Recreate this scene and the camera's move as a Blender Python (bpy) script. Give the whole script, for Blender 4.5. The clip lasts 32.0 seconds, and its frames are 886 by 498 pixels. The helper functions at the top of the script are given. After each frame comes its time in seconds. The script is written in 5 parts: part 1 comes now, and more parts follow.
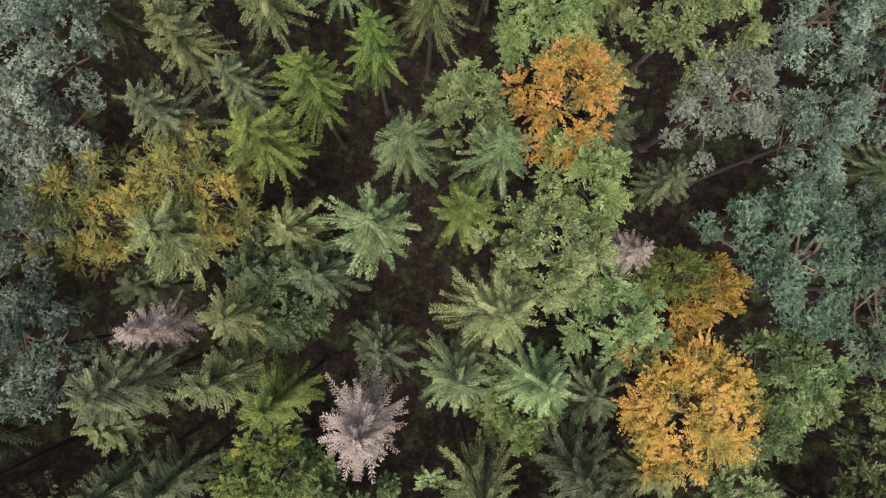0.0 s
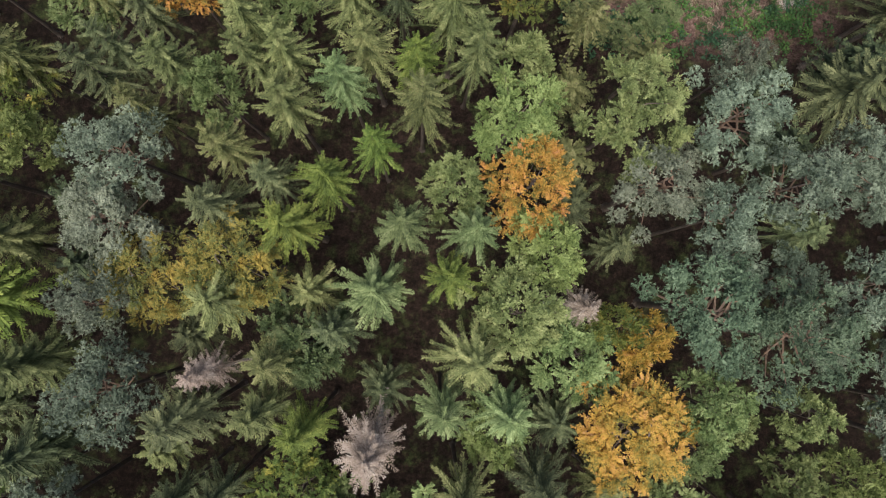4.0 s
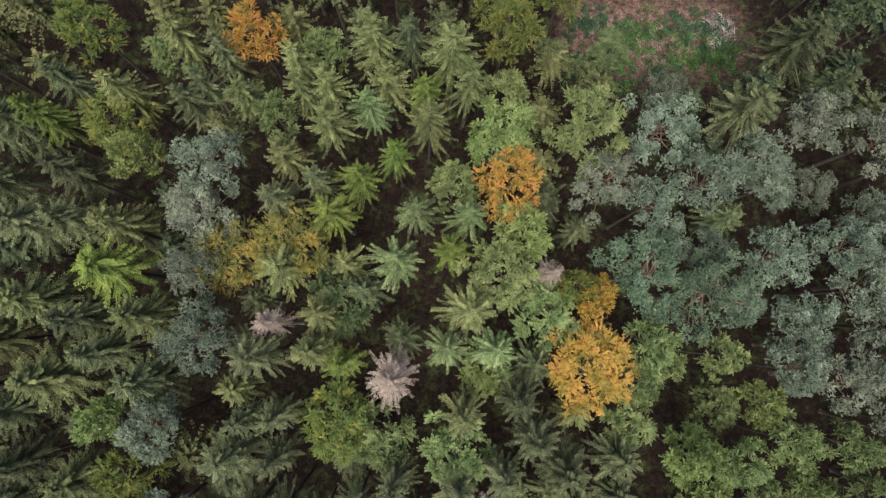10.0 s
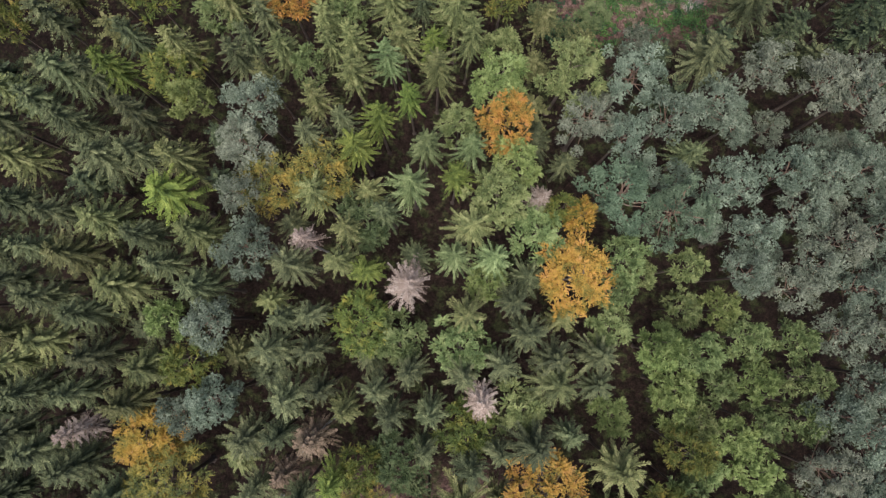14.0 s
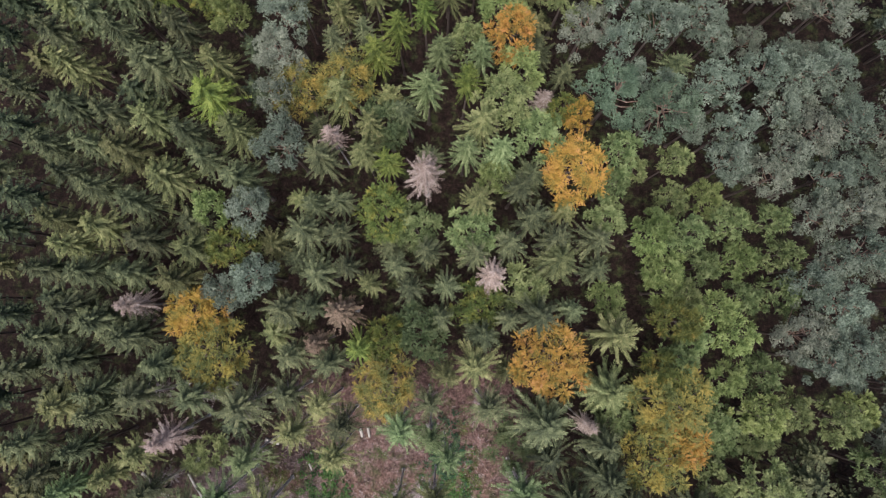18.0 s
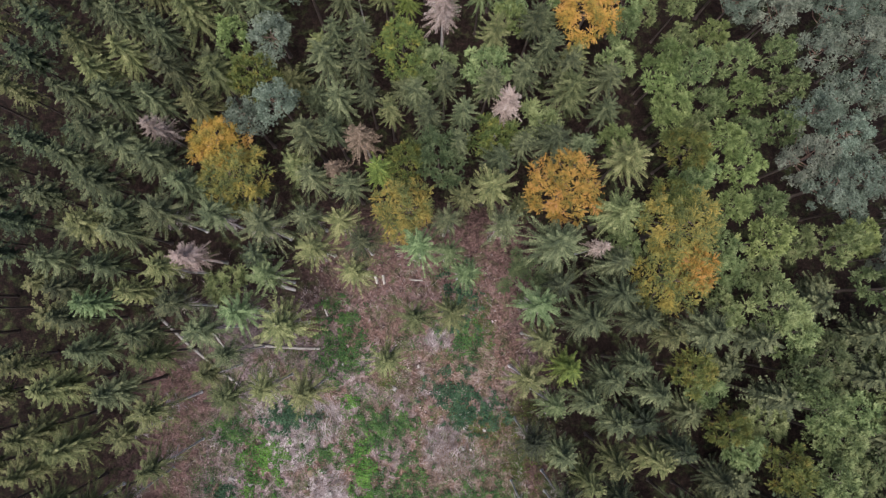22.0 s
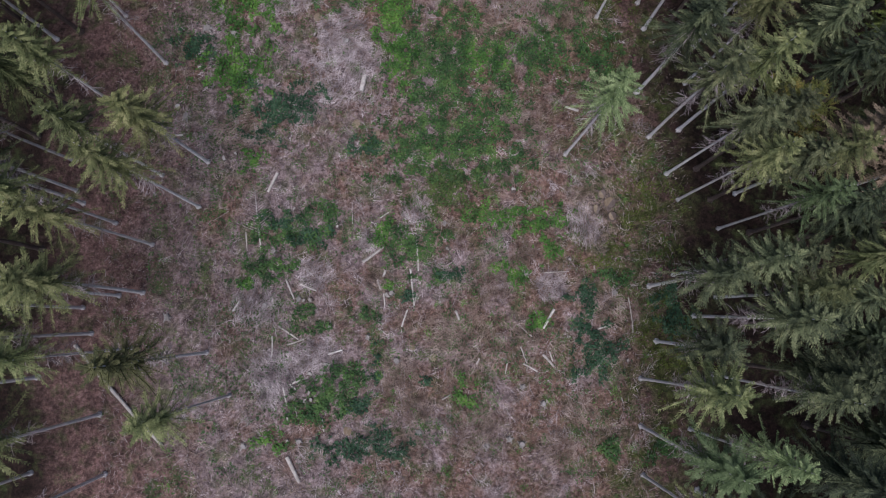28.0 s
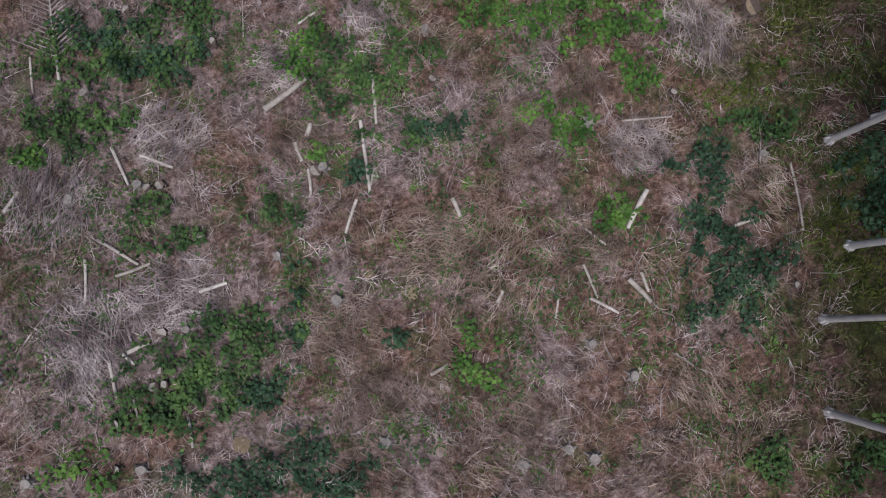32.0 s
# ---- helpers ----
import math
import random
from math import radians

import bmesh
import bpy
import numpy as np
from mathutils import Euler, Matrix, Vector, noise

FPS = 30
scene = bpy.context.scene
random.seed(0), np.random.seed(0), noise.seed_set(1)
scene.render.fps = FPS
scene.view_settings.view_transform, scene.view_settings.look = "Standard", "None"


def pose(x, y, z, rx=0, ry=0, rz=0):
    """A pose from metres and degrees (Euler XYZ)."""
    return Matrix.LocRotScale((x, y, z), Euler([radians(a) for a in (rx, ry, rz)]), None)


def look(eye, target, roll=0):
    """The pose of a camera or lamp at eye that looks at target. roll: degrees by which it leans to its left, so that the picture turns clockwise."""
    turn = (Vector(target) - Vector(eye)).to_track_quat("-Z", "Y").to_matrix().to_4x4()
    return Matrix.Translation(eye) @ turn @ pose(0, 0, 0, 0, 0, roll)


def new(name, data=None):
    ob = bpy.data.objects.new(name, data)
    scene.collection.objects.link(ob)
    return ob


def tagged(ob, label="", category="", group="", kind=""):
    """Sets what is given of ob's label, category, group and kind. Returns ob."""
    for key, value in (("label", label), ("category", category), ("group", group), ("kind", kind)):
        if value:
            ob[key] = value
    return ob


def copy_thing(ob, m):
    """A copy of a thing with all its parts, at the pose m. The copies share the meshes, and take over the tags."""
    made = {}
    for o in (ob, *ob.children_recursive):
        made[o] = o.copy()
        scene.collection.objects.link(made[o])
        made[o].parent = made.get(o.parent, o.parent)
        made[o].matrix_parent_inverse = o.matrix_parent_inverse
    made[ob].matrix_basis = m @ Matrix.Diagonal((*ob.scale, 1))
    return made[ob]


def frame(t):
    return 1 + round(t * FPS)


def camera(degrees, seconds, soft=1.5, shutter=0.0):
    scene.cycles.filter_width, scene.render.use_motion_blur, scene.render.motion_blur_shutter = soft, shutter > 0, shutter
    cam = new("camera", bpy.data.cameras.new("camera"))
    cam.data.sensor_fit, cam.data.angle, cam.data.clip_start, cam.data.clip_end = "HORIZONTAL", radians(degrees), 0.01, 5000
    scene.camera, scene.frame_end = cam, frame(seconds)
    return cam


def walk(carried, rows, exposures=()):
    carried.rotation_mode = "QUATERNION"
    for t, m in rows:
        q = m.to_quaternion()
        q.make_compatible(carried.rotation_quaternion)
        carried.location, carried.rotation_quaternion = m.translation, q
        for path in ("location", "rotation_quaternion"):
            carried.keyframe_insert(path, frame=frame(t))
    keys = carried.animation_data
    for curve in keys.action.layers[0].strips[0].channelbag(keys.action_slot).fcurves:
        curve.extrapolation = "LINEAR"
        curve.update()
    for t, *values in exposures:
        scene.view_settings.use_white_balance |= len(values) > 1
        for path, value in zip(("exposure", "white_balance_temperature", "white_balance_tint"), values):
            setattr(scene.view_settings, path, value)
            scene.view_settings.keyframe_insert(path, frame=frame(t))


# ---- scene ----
cam = camera(71.93, 32.0, soft=1.22)
PATH = [
    (0, (-3.38, -8.05, 47.66), (-2.01, -6.36, 7.72), 41.41),
    (0.5, (-3.27, -7.05, 48.64), (-1.93, -5.31, 8.7), 39.78),
    (1, (-3.12, -6.11, 49.81), (-1.86, -4.34, 9.87), 38.02),
    (1.5, (-2.99, -5.29, 50.94), (-1.83, -3.54, 11.0), 35.96),
    (2, (-2.86, -4.63, 52.15), (-1.8, -2.89, 12.2), 33.76),
    (2.5, (-2.74, -4.42, 53.31), (-1.77, -2.67, 13.36), 31.56),
    (3, (-2.63, -4.4, 54.43), (-1.71, -2.6, 14.48), 29.56),
    (3.5, (-2.62, -4.51, 55.42), (-1.69, -2.58, 15.48), 27.88),
    (5.5, (-2.66, -5.71, 60.19), (-1.58, -2.87, 20.3), 22.54),
    (6, (-2.61, -5.95, 61.33), (-1.59, -2.97, 21.46), 20.47),
    (6.5, (-2.58, -6.18, 62.51), (-1.67, -3.1, 22.64), 17.89),
    (7, (-2.5, -6.47, 63.75), (-1.72, -3.29, 23.89), 14.98),
    (7.5, (-2.41, -6.94, 65.05), (-1.77, -3.61, 25.2), 12.00),
    (8, (-2.35, -7.54, 66.4), (-1.83, -4.0, 26.56), 9.53),
    (8.5, (-2.32, -8.22, 67.54), (-1.87, -4.45, 27.72), 8.05),
    (9, (-2.34, -8.85, 68.72), (-1.91, -4.92, 28.91), 7.54),
    (9.5, (-2.4, -9.45, 69.9), (-1.96, -5.45, 30.1), 7.57),
    (10, (-2.44, -10.07, 71.09), (-1.99, -6.06, 31.29), 7.72),
    (10.5, (-2.47, -10.75, 72.3), (-2.02, -6.77, 32.5), 7.72),
    (11, (-2.48, -11.6, 73.53), (-2.04, -7.66, 33.72), 7.52),
    (11.5, (-2.47, -12.49, 74.83), (-2.08, -8.64, 35.02), 6.95),
    (12, (-2.45, -13.46, 76.08), (-2.13, -9.72, 36.26), 6.06),
    (12.5, (-2.44, -14.56, 77.31), (-2.19, -10.89, 37.48), 4.99),
    (13, (-2.47, -15.88, 78.56), (-2.28, -12.21, 38.73), 4.01),
    (13.5, (-2.5, -17.32, 79.74), (-2.37, -13.59, 39.92), 3.21),
    (14, (-2.58, -18.8, 80.95), (-2.47, -15.04, 41.13), 2.70),
    (14.5, (-2.67, -20.28, 82.2), (-2.58, -16.52, 42.38), 2.45),
    (16.5, (-3.46, -26.59, 87.3), (-3.38, -22.88, 47.47), 2.08),
    (17, (-3.6, -28.37, 87.67), (-3.52, -24.7, 47.84), 2.06),
    (17.5, (-3.86, -30.21, 87.85), (-3.76, -26.55, 48.02), 2.18),
    (18, (-4.14, -32.33, 87.84), (-4.02, -28.66, 48.01), 2.43),
    (18.5, (-4.39, -34.61, 87.61), (-4.26, -30.93, 47.78), 2.71),
    (19, (-4.61, -36.89, 87.56), (-4.47, -33.26, 47.73), 2.93),
    (19.5, (-4.73, -39.28, 87.45), (-4.57, -35.81, 47.6), 3.30),
    (20, (-4.93, -41.82, 87.53), (-4.72, -38.46, 47.67), 4.17),
    (20.5, (-5.26, -44.6, 87.67), (-4.96, -41.27, 47.81), 5.67),
    (21, (-5.83, -47.66, 87.72), (-5.41, -44.22, 47.87), 7.62),
    (21.5, (-6.5, -50.82, 87.86), (-5.92, -47.2, 48.03), 9.68),
    (22, (-7.16, -53.95, 87.83), (-6.44, -50.18, 48.01), 11.47),
    (22.5, (-7.76, -56.9, 87.66), (-6.94, -53.07, 47.85), 12.67),
    (23, (-8.19, -59.72, 87.39), (-7.34, -55.9, 47.58), 13.18),
    (23.5, (-8.76, -62.71, 87.33), (-7.86, -58.81, 47.53), 13.70),
    (24, (-9.09, -67.47, 86.77), (-8.36, -63.66, 46.96), 11.11),
    (24.5, (-9.92, -75.56, 83.92), (-9.31, -71.85, 44.1), 9.72),
    (25, (-10.97, -83.57, 80.71), (-10.29, -79.81, 40.89), 10.60),
    (25.5, (-11.97, -91.69, 77.02), (-11.28, -87.6, 37.24), 9.82),
    (26, (-12.98, -99.04, 72.83), (-12.34, -94.41, 33.1), 7.85),
    (26.5, (-13.74, -103.7, 68.81), (-12.99, -98.73, 29.13), 8.23),
    (28.5, (-13.58, -108.19, 54.35), (-12.47, -103.44, 14.65), 10.51),
    (29, (-13.44, -108.3, 50.61), (-12.26, -103.72, 10.89), 11.67),
    (29.5, (-13.19, -108.42, 47.08), (-11.96, -103.95, 7.35), 12.15),
    (30, (-12.94, -108.53, 43.4), (-11.7, -104.11, 3.67), 12.32),
    (30.5, (-12.7, -108.75, 39.66), (-11.48, -104.49, -0.09), 12.39),
    (31, (-12.66, -109.41, 35.93), (-11.39, -105.32, -3.84), 13.46),
    (31.5, (-12.73, -110.64, 32.35), (-11.37, -106.63, -7.42), 14.63),
    (32, (-12.79, -112.06, 28.72), (-11.44, -108.16, -11.07), 14.87),
]
walk(cam, [(t, look(eye, target, roll)) for t, eye, target, roll in PATH], [(0, 1.62, 6420, 4.0), (2.5, 1.6, 6600, 0.5), (10, 1.56, 6650, 0.0), (14, 1.58, 6400, 6.0), (17, 1.55, 6230, 10.5), (20, 1.49, 6200, 9.5), (23, 1.36, 6100, 9.5), (25, 1.1, 5800, 12.5), (27, 0.86, 5750, 13.5), (32, 0.68, 6080, 11)])

# ---- light: a soft overcast sky ----
world = bpy.data.worlds.new("overcast_sky")
scene.world = world
world.use_nodes = True
wn = world.node_tree
sky = wn.nodes.new("ShaderNodeTexSky")
sky.sky_type, sky.sun_disc = "NISHITA", False
sky.sun_elevation, sky.sun_rotation = radians(68), radians(200)
sky.air_density, sky.dust_density, sky.ozone_density = 1.0, 4.0, 1.0
wn.links.new(sky.outputs[0], wn.nodes["Background"].inputs[0])
wn.nodes["Background"].inputs[1].default_value = 0.043
sun_data = bpy.data.lights.new("sun", "SUN")
sun_data.energy, sun_data.angle, sun_data.color = 1.42, radians(40), (1.0, 0.96, 0.9)
sun = new("sun", sun_data)
sun.rotation_euler = (radians(22), 0, radians(-20))


# ---- materials ----
def material(name, rough=0.8):
    m = bpy.data.materials.new(name)
    m.use_nodes = True
    b = m.node_tree.nodes["Principled BSDF"]
    b.inputs["Roughness"].default_value = rough
    b.inputs["Specular IOR Level"].default_value = 0.25
    return m, m.node_tree.nodes, m.node_tree.links, b


def ramp_node(nodes, stops):
    r = nodes.new("ShaderNodeValToRGB")
    while len(r.color_ramp.elements) < len(stops):
        r.color_ramp.elements.new(0.5)
    for e, (p, c) in zip(r.color_ramp.elements, stops):
        e.position, e.color = p, (*c, 1)
    return r


def noise_node(nodes, links, scale, detail=4.0, source="Object"):
    tc = nodes.new("ShaderNodeTexCoord")
    n = nodes.new("ShaderNodeTexNoise")
    n.inputs["Scale"].default_value, n.inputs["Detail"].default_value = scale, detail
    links.new(tc.outputs[source], n.inputs["Vector"])
    return n


def foliage(name, stops, vary=0.35, hue=0.017, through_light=0.1):
    """Leaf or needle colour: each spray differs, each tree differs, some light passes through."""
    m, nodes, links, b = material(name, 0.65)
    geo, info = nodes.new("ShaderNodeNewGeometry"), nodes.new("ShaderNodeObjectInfo")
    patch = noise_node(nodes, links, 0.8, 3.0)
    add = nodes.new("ShaderNodeMath")
    add.operation = "MULTIPLY_ADD"
    add.inputs[1].default_value = 0.27
    links.new(geo.outputs["Random Per Island"], add.inputs[0])
    half = nodes.new("ShaderNodeMath")
    half.operation = "MULTIPLY_ADD"
    half.inputs[1].default_value, half.inputs[2].default_value = 1.5, -0.385
    links.new(patch.outputs["Fac"], half.inputs[0])
    links.new(half.outputs[0], add.inputs[2])
    r = ramp_node(nodes, stops)
    links.new(add.outputs[0], r.inputs[0])
    hsv = nodes.new("ShaderNodeHueSaturation")
    for sock, lo, hi, k in (("Hue", 0.5 - hue, 0.5 + hue, 1.0), ("Value", 1 - vary, 1 + vary, 7.31)):
        mul = nodes.new("ShaderNodeMath")
        mul.operation, mul.inputs[1].default_value = "MULTIPLY", k
        fr = nodes.new("ShaderNodeMath")
        fr.operation = "FRACT"
        mr = nodes.new("ShaderNodeMapRange")
        mr.inputs["To Min"].default_value, mr.inputs["To Max"].default_value = lo, hi
        links.new(info.outputs["Random"], mul.inputs[0])
        links.new(mul.outputs[0], fr.inputs[0])
        links.new(fr.outputs[0], mr.inputs["Value"])
        links.new(mr.outputs[0], hsv.inputs[sock])
    links.new(r.outputs[0], hsv.inputs["Color"])
    links.new(hsv.outputs[0], b.inputs["Base Color"])
    tr, mix = nodes.new("ShaderNodeBsdfTranslucent"), nodes.new("ShaderNodeMixShader")
    mix.inputs[0].default_value = through_light
    links.new(hsv.outputs[0], tr.inputs[0])
    links.new(b.outputs[0], mix.inputs[1])
    links.new(tr.outputs[0], mix.inputs[2])
    links.new(mix.outputs[0], nodes["Material Output"].inputs[0])
    return m


def grained(name, stops, scale, rough=0.85, bump=0.3, detail=6.0, stretch=None):
    """A rough natural surface: colour from noise at two scales, fine relief."""
    m, nodes, links, b = material(name, rough)
    fine, broad = noise_node(nodes, links, scale, detail), noise_node(nodes, links, scale * 0.13, 3.0)
    if stretch:
        for n in (fine, broad):
            mp = nodes.new("ShaderNodeMapping")
            mp.inputs["Scale"].default_value = stretch
            links.new(n.inputs["Vector"].links[0].from_socket, mp.inputs["Vector"])
            links.new(mp.outputs[0], n.inputs["Vector"])
    mx = nodes.new("ShaderNodeMix")
    mx.inputs[0].default_value = 0.45
    links.new(fine.outputs["Fac"], mx.inputs[2])
    links.new(broad.outputs["Fac"], mx.inputs[3])
    info = nodes.new("ShaderNodeObjectInfo")
    ad = nodes.new("ShaderNodeMath")
    ad.operation, ad.inputs[1].default_value = "MULTIPLY_ADD", 0.16
    links.new(info.outputs["Random"], ad.inputs[0])
    links.new(mx.outputs[0], ad.inputs[2])
    r = ramp_node(nodes, stops)
    links.new(ad.outputs[0], r.inputs[0])
    links.new(r.outputs[0], b.inputs["Base Color"])
    bp = nodes.new("ShaderNodeBump")
    bp.inputs["Strength"].default_value, bp.inputs["Distance"].default_value = bump, 0.03
    links.new(fine.outputs["Fac"], bp.inputs["Height"])
    links.new(bp.outputs[0], b.inputs["Normal"])
    return m


M = {
    "olive": foliage("spruce_needles_olive", [(0.15, (0.0451, 0.05599, 0.02222)), (0.5, (0.1375, 0.1496, 0.05764)), (0.85, (0.3058, 0.3003, 0.1353))]),
    "yellowish": foliage("spruce_needles_yellow_green", [(0.15, (0.04466, 0.0682, 0.0154)), (0.5, (0.1386, 0.1815, 0.03652)), (0.85, (0.2981, 0.33, 0.08646))]),
    "dark": foliage("spruce_needles_dark", [(0.15, (0.028, 0.037, 0.019)), (0.5, (0.09, 0.104, 0.05)), (0.85, (0.225, 0.235, 0.118))]),
    # Darker copy of the spruce needles, with the shade of dense stands painted in.
    "deep": foliage("spruce_needles_shade_green", [(0.15, (0.01275, 0.01785, 0.0102)), (0.5, (0.0442, 0.0561, 0.0289)), (0.85, (0.1318, 0.1445, 0.07055))]),
    "pale": foliage("spruce_needles_pale", [(0.15, (0.04367, 0.06655, 0.02695)), (0.5, (0.1309, 0.1727, 0.07062)), (0.85, (0.2948, 0.3443, 0.1661))]),
    "pine_blue": foliage("pine_needles_blue_grey", [(0.15, (0.055, 0.0726, 0.0517)), (0.5, (0.165, 0.2013, 0.1507)), (0.85, (0.319, 0.363, 0.2805))], 0.25, 0.02),
    "pine_tan": foliage("pine_needles_grey", [(0.15, (0.0704, 0.0792, 0.0583)), (0.5, (0.187, 0.2057, 0.154)), (0.85, (0.3245, 0.341, 0.264))], 0.2, 0.02),
    "pine_green": foliage("pine_needles_green", [(0.15, (0.0374, 0.0583, 0.0374)), (0.5, (0.11, 0.1562, 0.099)), (0.85, (0.209, 0.2695, 0.1815))], 0.2, 0.02),
    "green": foliage("leaves_green", [(0.15, (0.048, 0.07, 0.027)), (0.5, (0.165, 0.205, 0.08)), (0.85, (0.33, 0.36, 0.165))], 0.25),
    "light": foliage("leaves_light_green", [(0.15, (0.05786, 0.0836, 0.02497)), (0.5, (0.1892, 0.231, 0.07799)), (0.85, (0.3476, 0.385, 0.1562))], 0.2),
    "blue_green": foliage("leaves_blue_green", [(0.15, (0.03575, 0.0506, 0.02299)), (0.5, (0.0957, 0.1232, 0.05225)), (0.85, (0.1914, 0.2035, 0.09922))], 0.2),
    "orange": foliage("leaves_orange", [(0.08, (0.06, 0.075, 0.022)), (0.3, (0.2, 0.16, 0.04)), (0.52, (0.46, 0.265, 0.055)), (0.75, (0.53, 0.265, 0.085)), (0.95, (0.5, 0.28, 0.17))], 0.15, 0.012),
    "golden": foliage("leaves_yellow_green", [(0.12, (0.0399, 0.06, 0.018)), (0.45, (0.114, 0.14, 0.0378)), (0.7, (0.209, 0.2, 0.0495)), (0.95, (0.38, 0.27, 0.0675))], 0.2, 0.02),
    "mixed": foliage("leaves_turning_yellow", [(0.08, (0.05, 0.068, 0.024)), (0.36, (0.12, 0.135, 0.045)), (0.58, (0.27, 0.22, 0.055)), (0.9, (0.45, 0.3, 0.075))], 0.1, 0.01),
    "dead_pink": foliage("dead_twigs_pinkish", [(0.15, (0.15, 0.108, 0.092)), (0.5, (0.32, 0.235, 0.205)), (0.85, (0.5, 0.41, 0.38))], 0.2, 0.01, 0.0),
    "dead_rust": foliage("dead_needles_rusty", [(0.15, (0.07, 0.055, 0.036)), (0.5, (0.18, 0.13, 0.09)), (0.85, (0.34, 0.24, 0.18))], 0.2, 0.01, 0.1),
    "fresh": foliage("bramble_leaves_fresh", [(0.12, (0.022, 0.058, 0.013)), (0.5, (0.07, 0.16, 0.03)), (0.88, (0.17, 0.3, 0.06))], 0.0, 0.0),
    "weed": foliage("weed_leaves", [(0.15, (0.03, 0.05, 0.016)), (0.5, (0.07, 0.105, 0.03)), (0.85, (0.14, 0.17, 0.055))], 0.0, 0.0),
    "bramble": foliage("bramble_leaves", [(0.1, (0.016, 0.036, 0.014)), (0.45, (0.048, 0.1, 0.032)), (0.7, (0.09, 0.165, 0.045)), (0.95, (0.15, 0.225, 0.07))], 0.0, 0.0),
    "bramble_dark": foliage("bramble_leaves_dark", [(0.1, (0.014, 0.034, 0.018)), (0.5, (0.036, 0.08, 0.042)), (0.9, (0.085, 0.15, 0.078))], 0.0, 0.0),
    "moss": foliage("mossy_grass", [(0.15, (0.03, 0.04, 0.008)), (0.5, (0.075, 0.1, 0.016)), (0.85, (0.14, 0.17, 0.03))], 0.0, 0.0),
    "dry": foliage("dry_grass", [(0.15, (0.07, 0.055, 0.035)), (0.5, (0.17, 0.135, 0.09)), (0.85, (0.3, 0.25, 0.18))], 0.0, 0.0, 0.1),
    "twig": foliage("weathered_twigs", [(0.15, (0.118, 0.0928, 0.097)), (0.5, (0.342, 0.28, 0.284)), (0.85, (0.684, 0.592, 0.597))], 0.0, 0.0, 0.0),
    "twig_brown": foliage("brown_twigs", [(0.15, (0.085, 0.06, 0.047)), (0.5, (0.25, 0.18, 0.148)), (0.85, (0.5, 0.39, 0.34))], 0.0, 0.0, 0.0),
    "bark": grained("pale_grey_bark", [(0.3, (0.42, 0.385, 0.38)), (0.55, (0.65, 0.61, 0.605)), (0.75, (0.8, 0.77, 0.77))], 5.0, 0.9, 0.4, 6.0, (1, 1, 0.35)),
    # Brown bark; on inner spruce stems it also stands in for shade.
    "bark_dark": grained("brown_and_shade_dark_bark", [(0.3, (0.06, 0.045, 0.04)), (0.55, (0.12, 0.09, 0.08)), (0.75, (0.19, 0.15, 0.135))], 5.0, 0.9, 0.4),
    "bark_red": grained("reddish_pine_bark", [(0.3, (0.1, 0.06, 0.045)), (0.55, (0.2, 0.125, 0.095)), (0.75, (0.3, 0.21, 0.17))], 5.0, 0.9, 0.4),
    "log": grained("weathered_log_wood", [(0.3, (0.22, 0.185, 0.165)), (0.55, (0.45, 0.4, 0.37)), (0.75, (0.66, 0.61, 0.58))], 4.0, 0.85, 0.3),
    "cut": grained("pale_cut_wood", [(0.3, (0.213, 0.185, 0.166)), (0.55, (0.342, 0.311, 0.288)), (0.75, (0.456, 0.422, 0.396))], 9.0, 0.8, 0.2),
    "old_cut": grained("weathered_grey_cut_wood", [(0.3, (0.13, 0.11, 0.105)), (0.55, (0.25, 0.222, 0.21)), (0.75, (0.37, 0.34, 0.33))], 9.0, 0.9, 0.4),
    "sand": grained("tan_sandy_soil", [(0.3, (0.12, 0.085, 0.058)), (0.55, (0.22, 0.165, 0.115)), (0.75, (0.33, 0.26, 0.19))], 6.0, 0.95, 0.4),
}


